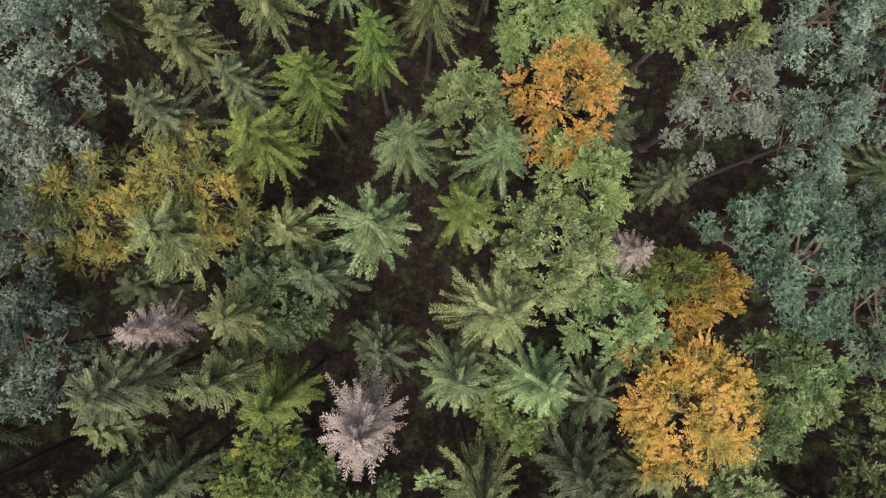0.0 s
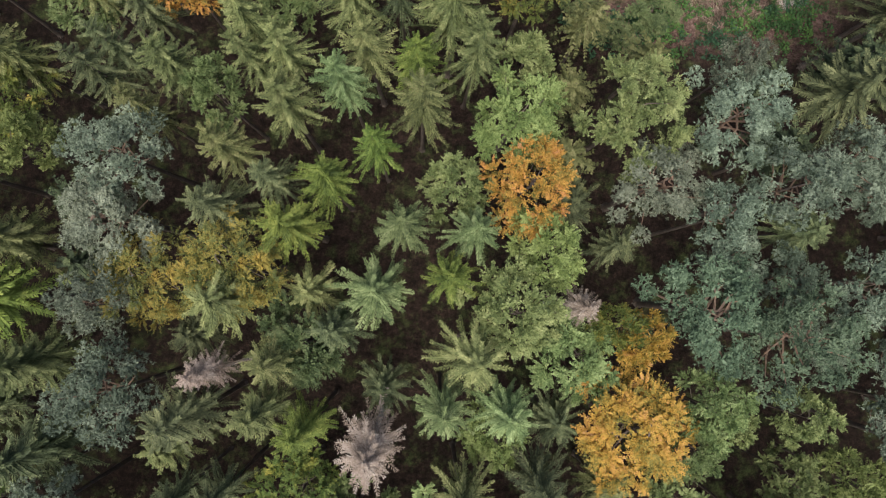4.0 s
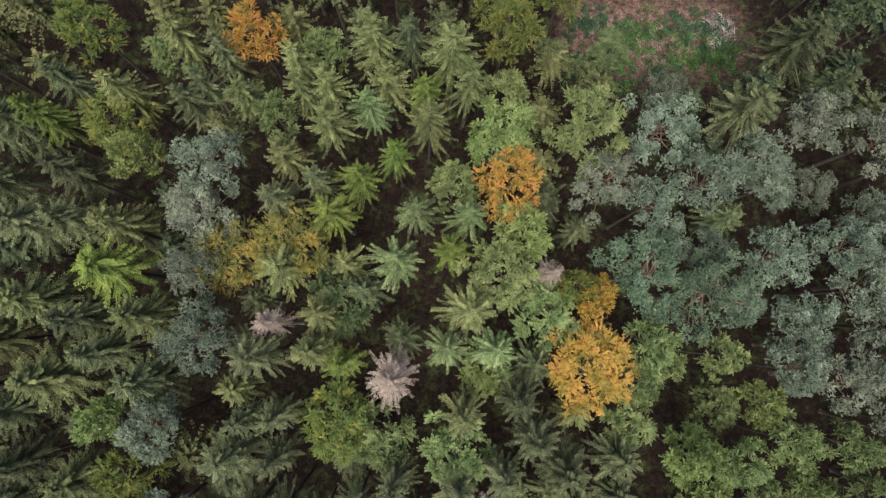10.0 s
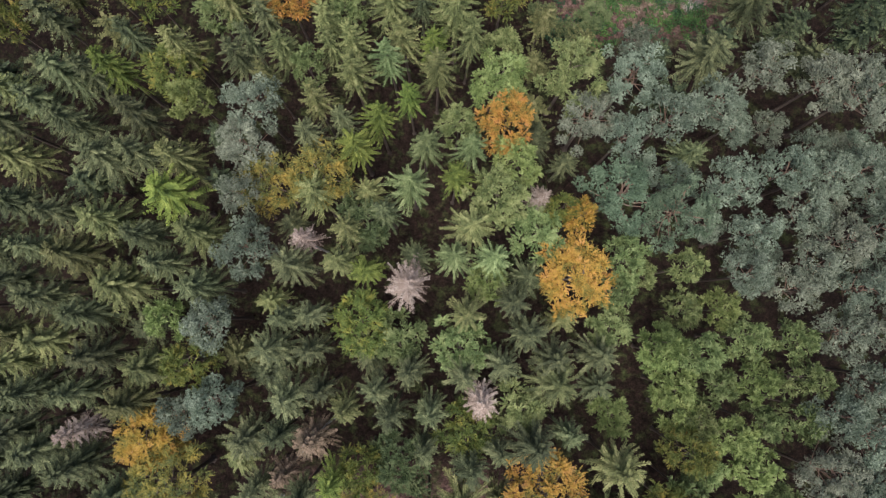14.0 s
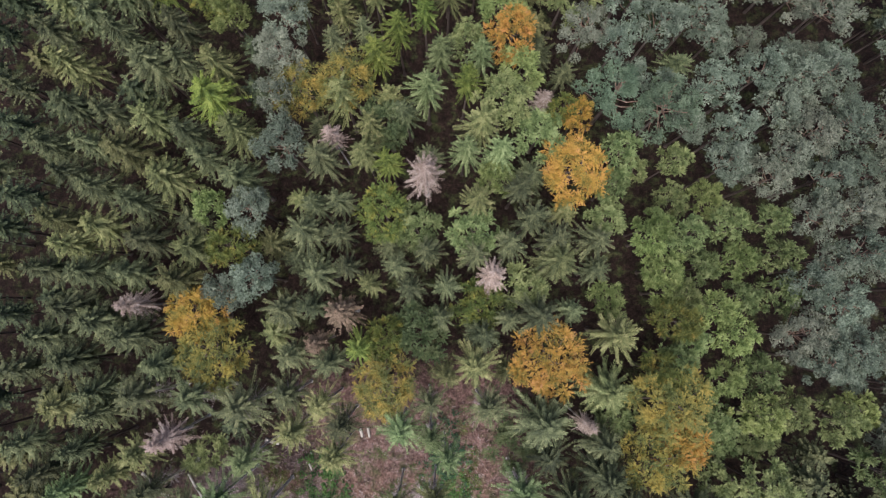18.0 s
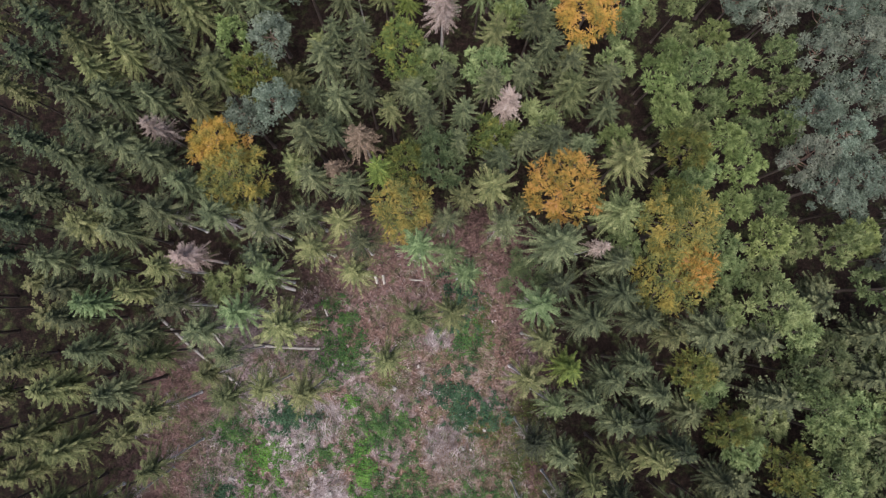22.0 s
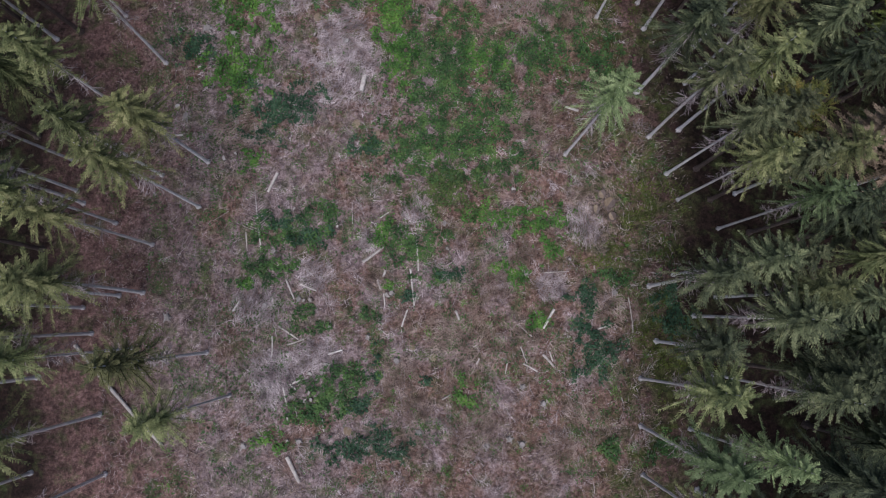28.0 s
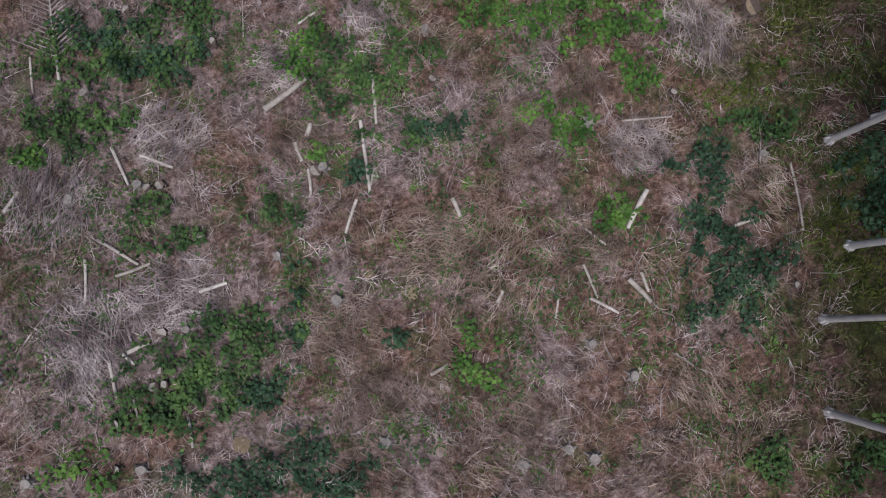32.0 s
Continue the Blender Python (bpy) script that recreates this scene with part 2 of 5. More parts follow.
def ground_material():
    """Red-brown needle litter, its colour darkened for shade under the trees and lightened at the lit rims; greyer,
    pinkish litter with bare soil and low green in the felled clearing.
    """
    m, nodes, links, b = material("forest_floor", 0.95)
    geo = nodes.new("ShaderNodeNewGeometry")
    sep = nodes.new("ShaderNodeSeparateXYZ")
    links.new(geo.outputs["Position"], sep.inputs[0])

    def noise_at(scale, detail=6.0, rough=0.6):
        n = nodes.new("ShaderNodeTexNoise")
        n.inputs["Scale"].default_value, n.inputs["Detail"].default_value, n.inputs["Roughness"].default_value = scale, detail, rough
        links.new(geo.outputs["Position"], n.inputs["Vector"])
        return n

    fine, mid, broad = noise_at(3.2, 9.0, 0.75), noise_at(0.5, 6.0, 0.7), noise_at(0.11, 4.0)
    # Needle litter, painted darker than needles are, for the shade of the stand.
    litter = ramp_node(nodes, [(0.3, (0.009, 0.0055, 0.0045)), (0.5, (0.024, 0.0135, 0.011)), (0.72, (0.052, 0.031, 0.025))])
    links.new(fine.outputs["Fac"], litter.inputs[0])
    open_floor = ramp_node(nodes, [(0.32, (0.034, 0.019, 0.0145)), (0.45, (0.115, 0.066, 0.051)), (0.57, (0.21, 0.13, 0.106)), (0.72, (0.37, 0.262, 0.23))])
    links.new(fine.outputs["Fac"], open_floor.inputs[0])
    green = ramp_node(nodes, [(0.3, (0.03, 0.045, 0.016)), (0.55, (0.07, 0.085, 0.03)), (0.75, (0.12, 0.13, 0.055))])
    links.new(fine.outputs["Fac"], green.inputs[0])

    def band(value, lo, hi, soft):
        """1 inside lo..hi, fading over soft."""
        a, c, mul = nodes.new("ShaderNodeMapRange"), nodes.new("ShaderNodeMapRange"), nodes.new("ShaderNodeMath")
        a.inputs["From Min"].default_value, a.inputs["From Max"].default_value = lo - soft, lo + soft
        c.inputs["From Min"].default_value, c.inputs["From Max"].default_value = hi + soft, hi - soft
        mul.operation = "MULTIPLY"
        links.new(value, a.inputs["Value"]), links.new(value, c.inputs["Value"])
        links.new(a.outputs[0], mul.inputs[0]), links.new(c.outputs[0], mul.inputs[1])
        return mul.outputs[0]

    wob = nodes.new("ShaderNodeMath")
    wob.operation, wob.inputs[1].default_value = "MULTIPLY_ADD", 14.0
    links.new(broad.outputs["Fac"], wob.inputs[0]), links.new(sep.outputs["X"], wob.inputs[2])
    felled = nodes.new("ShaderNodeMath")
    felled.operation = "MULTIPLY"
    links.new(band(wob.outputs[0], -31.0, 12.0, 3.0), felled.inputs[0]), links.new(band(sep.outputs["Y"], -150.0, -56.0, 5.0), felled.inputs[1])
    north = nodes.new("ShaderNodeMath")
    north.operation = "MULTIPLY"
    links.new(band(wob.outputs[0], 20.0, 41.0, 2.0), north.inputs[0]), links.new(band(sep.outputs["Y"], 18.5, 29.0, 2.0), north.inputs[1])
    # Lighter red-brown floor: the light reaching clearing edges is put into the colour.
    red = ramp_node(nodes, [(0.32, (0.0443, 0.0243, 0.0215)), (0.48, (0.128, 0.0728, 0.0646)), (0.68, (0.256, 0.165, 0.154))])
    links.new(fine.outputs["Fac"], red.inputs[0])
    head, west, rim, around, lit_east, ring = (nodes.new("ShaderNodeMath") for _ in range(6))
    head.operation = west.operation = lit_east.operation = "MULTIPLY"
    rim.operation = around.operation = ring.operation = "MAXIMUM"
    links.new(band(wob.outputs[0], 10.0, 16.0, 3.0), lit_east.inputs[0]), links.new(band(sep.outputs["Y"], -150.0, -74.0, 5.0), lit_east.inputs[1])
    links.new(band(wob.outputs[0], -16.0, 14.0, 4.0), head.inputs[0]), links.new(band(sep.outputs["Y"], -66.0, -41.0, 3.0), head.inputs[1])
    links.new(band(wob.outputs[0], -42.0, -28.0, 3.0), west.inputs[0]), links.new(band(sep.outputs["Y"], -150.0, -58.0, 4.0), west.inputs[1])
    links.new(head.outputs[0], rim.inputs[0]), links.new(west.outputs[0], rim.inputs[1])
    links.new(rim.outputs[0], around.inputs[0]), links.new(north.outputs[0], around.inputs[1])
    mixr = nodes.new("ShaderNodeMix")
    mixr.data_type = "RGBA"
    links.new(around.outputs[0], ring.inputs[0]), links.new(lit_east.outputs[0], ring.inputs[1])
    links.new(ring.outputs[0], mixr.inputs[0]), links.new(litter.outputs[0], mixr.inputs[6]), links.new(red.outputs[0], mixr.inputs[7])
    mix1, mix2 = nodes.new("ShaderNodeMix"), nodes.new("ShaderNodeMix")
    for mx in (mix1, mix2):
        mx.data_type = "RGBA"
    grey = ramp_node(nodes, [(0.32, (0.048, 0.0339, 0.0342)), (0.45, (0.156, 0.113, 0.113)), (0.57, (0.252, 0.19, 0.193)), (0.72, (0.408, 0.328, 0.333))])
    links.new(fine.outputs["Fac"], grey.inputs[0])
    drift, mix0 = nodes.new("ShaderNodeMapRange"), nodes.new("ShaderNodeMix")
    drift.inputs["From Min"].default_value, drift.inputs["From Max"].default_value = 0.46, 0.6
    mix0.data_type = "RGBA"
    pale = noise_at(0.2, 5.0, 0.65)
    slant = nodes.new("ShaderNodeMapRange")
    slant.inputs["From Min"].default_value, slant.inputs["From Max"].default_value = -36.0, 6.0
    slant.inputs["To Min"].default_value, slant.inputs["To Max"].default_value = 0.1, -0.05
    lean = nodes.new("ShaderNodeMath")
    lean.operation = "ADD"
    links.new(sep.outputs["X"], slant.inputs["Value"]), links.new(slant.outputs[0], lean.inputs[0]), links.new(pale.outputs["Fac"], lean.inputs[1])
    links.new(lean.outputs[0], drift.inputs["Value"]), links.new(drift.outputs[0], mix0.inputs[0])
    links.new(open_floor.outputs[0], mix0.inputs[6]), links.new(grey.outputs[0], mix0.inputs[7])
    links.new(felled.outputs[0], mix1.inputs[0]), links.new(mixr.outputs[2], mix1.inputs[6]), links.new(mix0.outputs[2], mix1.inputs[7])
    mossy = ramp_node(nodes, [(0.3, (0.016, 0.02, 0.007)), (0.5, (0.05, 0.058, 0.016)), (0.72, (0.1, 0.115, 0.03))])
    links.new(fine.outputs["Fac"], mossy.inputs[0])
    spread, east, shore, mix3 = nodes.new("ShaderNodeMapRange"), nodes.new("ShaderNodeMath"), nodes.new("ShaderNodeMath"), nodes.new("ShaderNodeMix")
    spread.inputs["From Min"].default_value, spread.inputs["From Max"].default_value = 0.45, 0.58
    links.new(noise_at(0.33, 5.0, 0.7).outputs["Fac"], spread.inputs["Value"])
    east.operation = shore.operation = "MULTIPLY"
    mix3.data_type = "RGBA"
    links.new(band(wob.outputs[0], 9.5, 18.0, 2.0), east.inputs[0]), links.new(band(sep.outputs["Y"], -150.0, -70.0, 4.0), east.inputs[1])
    links.new(east.outputs[0], shore.inputs[0]), links.new(spread.outputs[0], shore.inputs[1])
    links.new(shore.outputs[0], mix3.inputs[0]), links.new(mix1.outputs[2], mix3.inputs[6]), links.new(mossy.outputs[0], mix3.inputs[7])
    patch = nodes.new("ShaderNodeMapRange")
    patch.inputs["From Min"].default_value, patch.inputs["From Max"].default_value, patch.inputs["To Max"].default_value = 0.5, 0.64, 0.75
    links.new(mid.outputs["Fac"], patch.inputs["Value"])
    links.new(patch.outputs[0], mix2.inputs[0]), links.new(mix3.outputs[2], mix2.inputs[6]), links.new(green.outputs[0], mix2.inputs[7])
    clods = noise_at(1.1, 5.0, 0.65)
    depth, dark = nodes.new("ShaderNodeMapRange"), nodes.new("ShaderNodeHueSaturation")
    depth.inputs["From Min"].default_value, depth.inputs["From Max"].default_value = 0.34, 0.62
    depth.inputs["To Min"].default_value, depth.inputs["To Max"].default_value = 0.42, 1.38
    links.new(clods.outputs["Fac"], depth.inputs["Value"]), links.new(depth.outputs[0], dark.inputs["Value"])
    links.new(mix2.outputs[2], dark.inputs["Color"])
    grit, speck, fleck = noise_at(11.0, 4.0, 0.7), nodes.new("ShaderNodeMapRange"), nodes.new("ShaderNodeHueSaturation")
    speck.inputs["From Min"].default_value, speck.inputs["From Max"].default_value = 0.33, 0.67
    speck.inputs["To Min"].default_value, speck.inputs["To Max"].default_value = 0.45, 1.5
    links.new(grit.outputs["Fac"], speck.inputs["Value"]), links.new(speck.outputs[0], fleck.inputs["Value"])
    links.new(dark.outputs[0], fleck.inputs["Color"])
    links.new(fleck.outputs[0], b.inputs["Base Color"])
    bp = nodes.new("ShaderNodeBump")
    bp.inputs["Strength"].default_value, bp.inputs["Distance"].default_value = 0.8, 0.12
    links.new(fine.outputs["Fac"], bp.inputs["Height"]), links.new(bp.outputs[0], b.inputs["Normal"])
    return m


# ---- mesh helpers ----

class Soup:
    """Collects vertices and faces of one mesh."""

    def __init__(self):
        self.v, self.f = [], []

    def blade(self, p, d, side, length, width):
        """A thin pointed spray from p along d: a rhombus, widest at 45 % of its length."""
        n = len(self.v)
        q, s = p + d * (length * 0.45), side * (width * 0.5)
        self.v += [p, q + s, p + d * length, q - s]
        self.f.append((n, n + 1, n + 2, n + 3))

    def tube(self, pts, radii, sides=6, cap=True):
        """A tapered tube along points."""
        n0 = len(self.v)
        for i, (p, r) in enumerate(zip(pts, radii)):
            d = (pts[min(i + 1, len(pts) - 1)] - pts[max(i - 1, 0)]).normalized()
            a = d.orthogonal().normalized() if abs(d.z) < 0.9 else Vector((1, 0, 0))
            a = (a - d * a.dot(d)).normalized()
            c = d.cross(a)
            for k in range(sides):
                w = 2 * math.pi * k / sides
                self.v.append(p + (a * math.cos(w) + c * math.sin(w)) * r)
        for i in range(len(pts) - 1):
            for k in range(sides):
                j = n0 + i * sides
                self.f.append((j + k, j + (k + 1) % sides, j + sides + (k + 1) % sides, j + sides + k))
        if cap:
            self.f.append(tuple(n0 + k for k in reversed(range(sides))))
            self.f.append(tuple(n0 + (len(pts) - 1) * sides + k for k in range(sides)))

    def skirt(self, rng, z, reach, drop, n=9):
        """The close inner sprays of one whorl: a ragged shallow cone."""
        n0, a0 = len(self.v), rng.random() * 6.28
        self.v.append(Vector((0, 0, z)))
        for k in range(2 * n):
            a = a0 + math.pi * (k + rnd(rng, -0.3, 0.3)) / n
            q = reach * (rnd(rng, 0.85, 1.15) if k % 2 else rnd(rng, 0.45, 0.7))
            self.v.append(Vector((math.cos(a) * q, math.sin(a) * q, z - drop * q)))
        self.f += [(n0, n0 + 1 + k, n0 + 1 + (k + 1) % (2 * n)) for k in range(2 * n)]

    def mesh(self, name, mat, smooth=False):
        me = bpy.data.meshes.new(name)
        me.from_pydata([tuple(v) for v in self.v], [], self.f)
        me.materials.append(mat)
        if smooth:
            me.polygons.foreach_set("use_smooth", [True] * len(me.polygons))
        me.update()
        return me


def part(name, soup, mat, parent, label="", smooth=False):
    ob = new(name, soup.mesh(name, mat, smooth))
    ob.parent = parent
    return tagged(ob, label) if label else ob


def rnd(rng, a, b):
    return a + (b - a) * rng.random()


# ---- trees ----
SPRUCE_H, SPRUCE_R = 19.0, 2.5


def trunk_soup(rng, h, r0, lean=0.15, flare=True):
    s = Soup()
    dx, dy = rnd(rng, -lean, lean), rnd(rng, -lean, lean)
    zs = (-0.15, 0.12, 0.45, 1.2, h * 0.25, h * 0.5, h * 0.75, h * 0.985)
    rs = (1.9, 1.45, 1.12, 1.0, 0.85, 0.66, 0.38, 0.05)
    pts = [Vector((dx * math.sin(z / h * 2.6), dy * math.sin(z / h * 2.1), z)) for z in zs]
    s.tube(pts, [r0 * (k if flare or k < 1.01 else 1.0) for k in rs], 8)
    if flare:
        for k in range(5):
            a = 2 * math.pi * (k + rng.random() * 0.6) / 5
            d = Vector((math.cos(a), math.sin(a), 0))
            s.tube([Vector((0, 0, 0.4)) + d * r0, Vector((0, 0, 0.12)) + d * r0 * 1.5, Vector((0, 0, -0.08)) + d * r0 * rnd(rng, 1.8, 2.5)], [r0 * 0.4, r0 * 0.3, r0 * 0.1], 5)
    return s


def whorl_crown(rng, h, radius, base, levels, per, twigs, width, droop, thin=1.0, blunt=0.6, plume=0.3, close=0.0, tuck=0.0, hang=0.0):
    """Branches in whorls round a leader; each is a narrow plume: a spine with short side sprays that hang to both sides."""
    s = Soup()
    lop = [rnd(rng, 0.75, 1.15) for _ in range(12)]
    for i in range(levels):
        u = min(1.0, (i + 0.3 * rng.random()) / (levels - 1))
        z = h * (base + (0.975 - base) * u ** 0.85)
        reach = radius * (1.0 - u) ** blunt * (0.78 + 0.22 * min(1.0, u * 5 + 0.25)) * (1 - tuck * max(0.0, 1 - u / 0.4)) + 0.3
        n = max(4, round(per * (0.6 + 0.4 * (1 - u))))
        a0 = rng.random() * 6.28
        if close:
            s.skirt(rng, z - 0.05, reach * close, 0.35 + droop - 0.5 * u)
        for k in range(n):
            a = a0 + 2 * math.pi * (k + rnd(rng, -0.3, 0.3)) / n
            l = reach * rnd(rng, 0.62, 1.15) * lop[int(a / 6.2832 * 12) % 12]
            out, side = Vector((math.cos(a), math.sin(a), 0)), Vector((-math.sin(a), math.cos(a), 0))
            rise = 0.8 * u - droop * (1 - u) + rnd(rng, -0.12, 0.12)
            bend = rnd(rng, -0.22, 0.22)

            def at(q):
                return Vector((0, 0, z)) + out * (l * q) + side * (l * bend * q * q) + Vector((0, 0, l * (rise * q - 0.5 * q * q + 0.2 * q ** 4)))

            s.tube([at(0.0), at(0.5), at(1.0)], [0.045 * thin, 0.036 * thin, 0.012], 3, False)
            span = plume * rnd(rng, 0.75, 1.25)
            for j in range(twigs):
                q = 0.14 + 0.86 * (j + rnd(rng, 0.0, 0.7)) / twigs
                p = at(min(q, 1.0))
                tl = (span * (1.0 - q) ** 0.6 + 0.16) * rnd(rng, 0.7, 1.2) * min(1.0, 0.45 + l * 0.3)
                for sg in (-1, 1):
                    d = (out * rnd(rng, 0.5, 1.0) + side * sg * rnd(rng, 0.5, 1.0) + Vector((0, 0, rnd(rng, -0.4 - hang, 0.12 - hang)))).normalized()
                    w = d.cross(Vector((0, 0, 1))).normalized()
                    w = (w + Vector((0, 0, rnd(rng, -0.4, 0.4)))).normalized()
                    s.blade(p, d, w, tl, width * rnd(rng, 0.7, 1.3))
    top = Vector((0, 0, h * 0.965))
    for k in range(9):
        a = rng.random() * 6.28
        d = Vector((math.cos(a) * 0.5, math.sin(a) * 0.5, rnd(rng, 0.5, 1.2))).normalized()
        s.blade(top, d, d.orthogonal().normalized(), rnd(rng, 0.35, 0.7), width)
    return s


def snag_soup(rng, h, lo, hi, n, length):
    """Bare dead side branches on a trunk."""
    s = Soup()
    for _ in range(n):
        z, a = h * rnd(rng, lo, hi), rng.random() * 6.28
        l = length * rnd(rng, 0.4, 1.1)
        out = Vector((math.cos(a), math.sin(a), 0))
        p0 = Vector((0, 0, z))
        s.tube([p0, p0 + out * l * 0.5 + Vector((0, 0, -0.05 * l)), p0 + out * l + Vector((0, 0, -0.3 * l))], [0.028, 0.02, 0.008], 3, False)
        for _ in range(3):
            q = rnd(rng, 0.35, 0.9)
            d = (out + Vector((-out.y, out.x, 0)) * rnd(rng, -1, 1) + Vector((0, 0, rnd(rng, -0.6, 0)))).normalized()
            s.blade(p0 + out * l * q + Vector((0, 0, -0.2 * l * q)), d, d.orthogonal().normalized(), l * 0.4, 0.035)
    return s


def bough_crown(rng, h, radius, base, boughs, shoots, leaves, size, tuft, openness=0.05, inner=40, swell=1.0):
    """Boughs set round an uneven dome, each leafy inside and covered with shoots that point out and up. tuft: short round needle tufts in place of long shoots."""
    s = Soup()
    cz, rz = h * (base + 1) / 2, h * (1 - base) / 2
    lobes = [(rng.random() * 6.28, rnd(rng, 0.45, 1.2)) for _ in range(7)]
    centres = []
    for i in range(boughs):
        t = (i + 0.5) / boughs
        up = 1 - 1.3 * t
        a = i * 2.39996 + rnd(rng, -0.45, 0.45)
        lobe = min(lobes, key=lambda q: abs((q[0] - a + 3.1416) % 6.2832 - 3.1416))[1]
        k = rnd(rng, 0.68, 1.02) * (0.55 + 0.45 * lobe) * (rnd(rng, 0.35, 0.75) if i % 4 == 3 else 1.0)
        rr = math.sqrt(max(0.0, 1 - up * up))
        c = Vector((math.cos(a) * rr * radius * k, math.sin(a) * rr * radius * k, cz + up * rz * rnd(rng, 0.6, 1.05)))
        if rng.random() < openness:
            continue
        centres.append(c)
        cr = swell * radius * rnd(rng, 0.24, 0.36) * (20 / boughs) ** 0.45
        flat = Vector((math.cos(a), math.sin(a), 0))
        out = Matrix.Rotation(rnd(rng, -0.5, 0.5), 3, "Z") @ flat
        heading = (out * (0.35 + 0.9 * rr) + Vector((0, 0, rnd(rng, 0.5, 1.0)))).normalized()
        side = heading.cross(Vector((0, 0, 1)))
        side = side.normalized() if side.length > 0.1 else Vector((1, 0, 0))
        over = side.cross(heading).normalized()
        for _ in range(inner):
            q = Vector((rng.gauss(0, 1), rng.gauss(0, 1), rng.gauss(0, 1))).normalized()
            e = (Matrix.Rotation(rng.random() * 6.28, 3, q) @ q.orthogonal()).normalized()
            s.blade(c - heading * cr * 0.3 + q * cr * 0.55 * rng.random() ** 0.5, e, q.cross(e), size * 1.7, size * 1.1)
        for _ in range(shoots):
            d = Vector((rng.gauss(0.55, 0.6), rng.gauss(0, 0.75), rng.gauss(0.1, 0.6)))
            d = (heading * d.x + side * d.y + over * d.z)
            d = (d.normalized() + Vector((0, 0, 0.3))).normalized()
            reach = cr * rnd(rng, 0.72, 1.2) * (1.0 if tuft else 1.12)
            tip, root = c + d * reach, c + d * reach * (0.62 if tuft else 0.4)
            w = d.cross(Vector((0, 0, 1)))
            w = w.normalized() if w.length > 0.1 else Vector((1, 0, 0))
            v = w.cross(d).normalized()
            for j in range(leaves):
                if tuft:
                    g = Vector((rng.gauss(0.5, 0.5), rng.gauss(0, 0.75), rng.gauss(0.25, 0.6)))
                    e = (d * g.x + w * g.y + v * g.z).normalized()
                    q = root.lerp(tip, 0.4 + 0.6 * rng.random())
                    n = e.orthogonal().normalized()
                    s.blade(q, e, Matrix.Rotation(rng.random() * 6.28, 3, e) @ n, size * rnd(rng, 0.7, 1.3), size * 0.36)
                else:
                    u = (j + rng.random()) / leaves
                    sg = 1 if j % 2 else -1
                    e = (d * rnd(rng, 0.5, 1.1) + w * sg * rnd(rng, 0.4, 1.0) + v * rnd(rng, -0.35, 0.45)).normalized()
                    n = (w * rnd(rng, -0.4, 0.4) + d * -sg * 0.6 + v * rnd(rng, -0.3, 0.3))
                    n = (n - e * n.dot(e)).normalized()
                    s.blade(root.lerp(tip, u), e, n, size * rnd(rng, 0.7, 1.3) * (1.25 - 0.5 * u), size * 0.55)
    return s, centres


def limb_soup(rng, h, base, centres, r0, share):
    """Limbs from the stem to the clumps."""
    s = Soup()
    for c in centres:
        if rng.random() > share:
            continue
        z0 = max(h * base * 0.75, c.z - Vector((c.x, c.y, 0)).length * rnd(rng, 0.7, 1.3))
        p0 = Vector((0, 0, min(z0, c.z - 0.2)))
        midp = p0.lerp(c, 0.5) + Vector((rnd(rng, -0.2, 0.2), rnd(rng, -0.2, 0.2), rnd(rng, -0.35, 0.1)))
        s.tube([p0, midp, c], [r0 * 0.32, r0 * 0.22, r0 * 0.08], 4, False)
    return s


protos, shapes_made, rngs = {}, {}, random.Random(11)


def shape(key, make):
    """The crown of one shape, made once and used in every tone."""
    if key not in shapes_made:
        shapes_made[key] = make(random.Random(str(key)))
    return shapes_made[key]


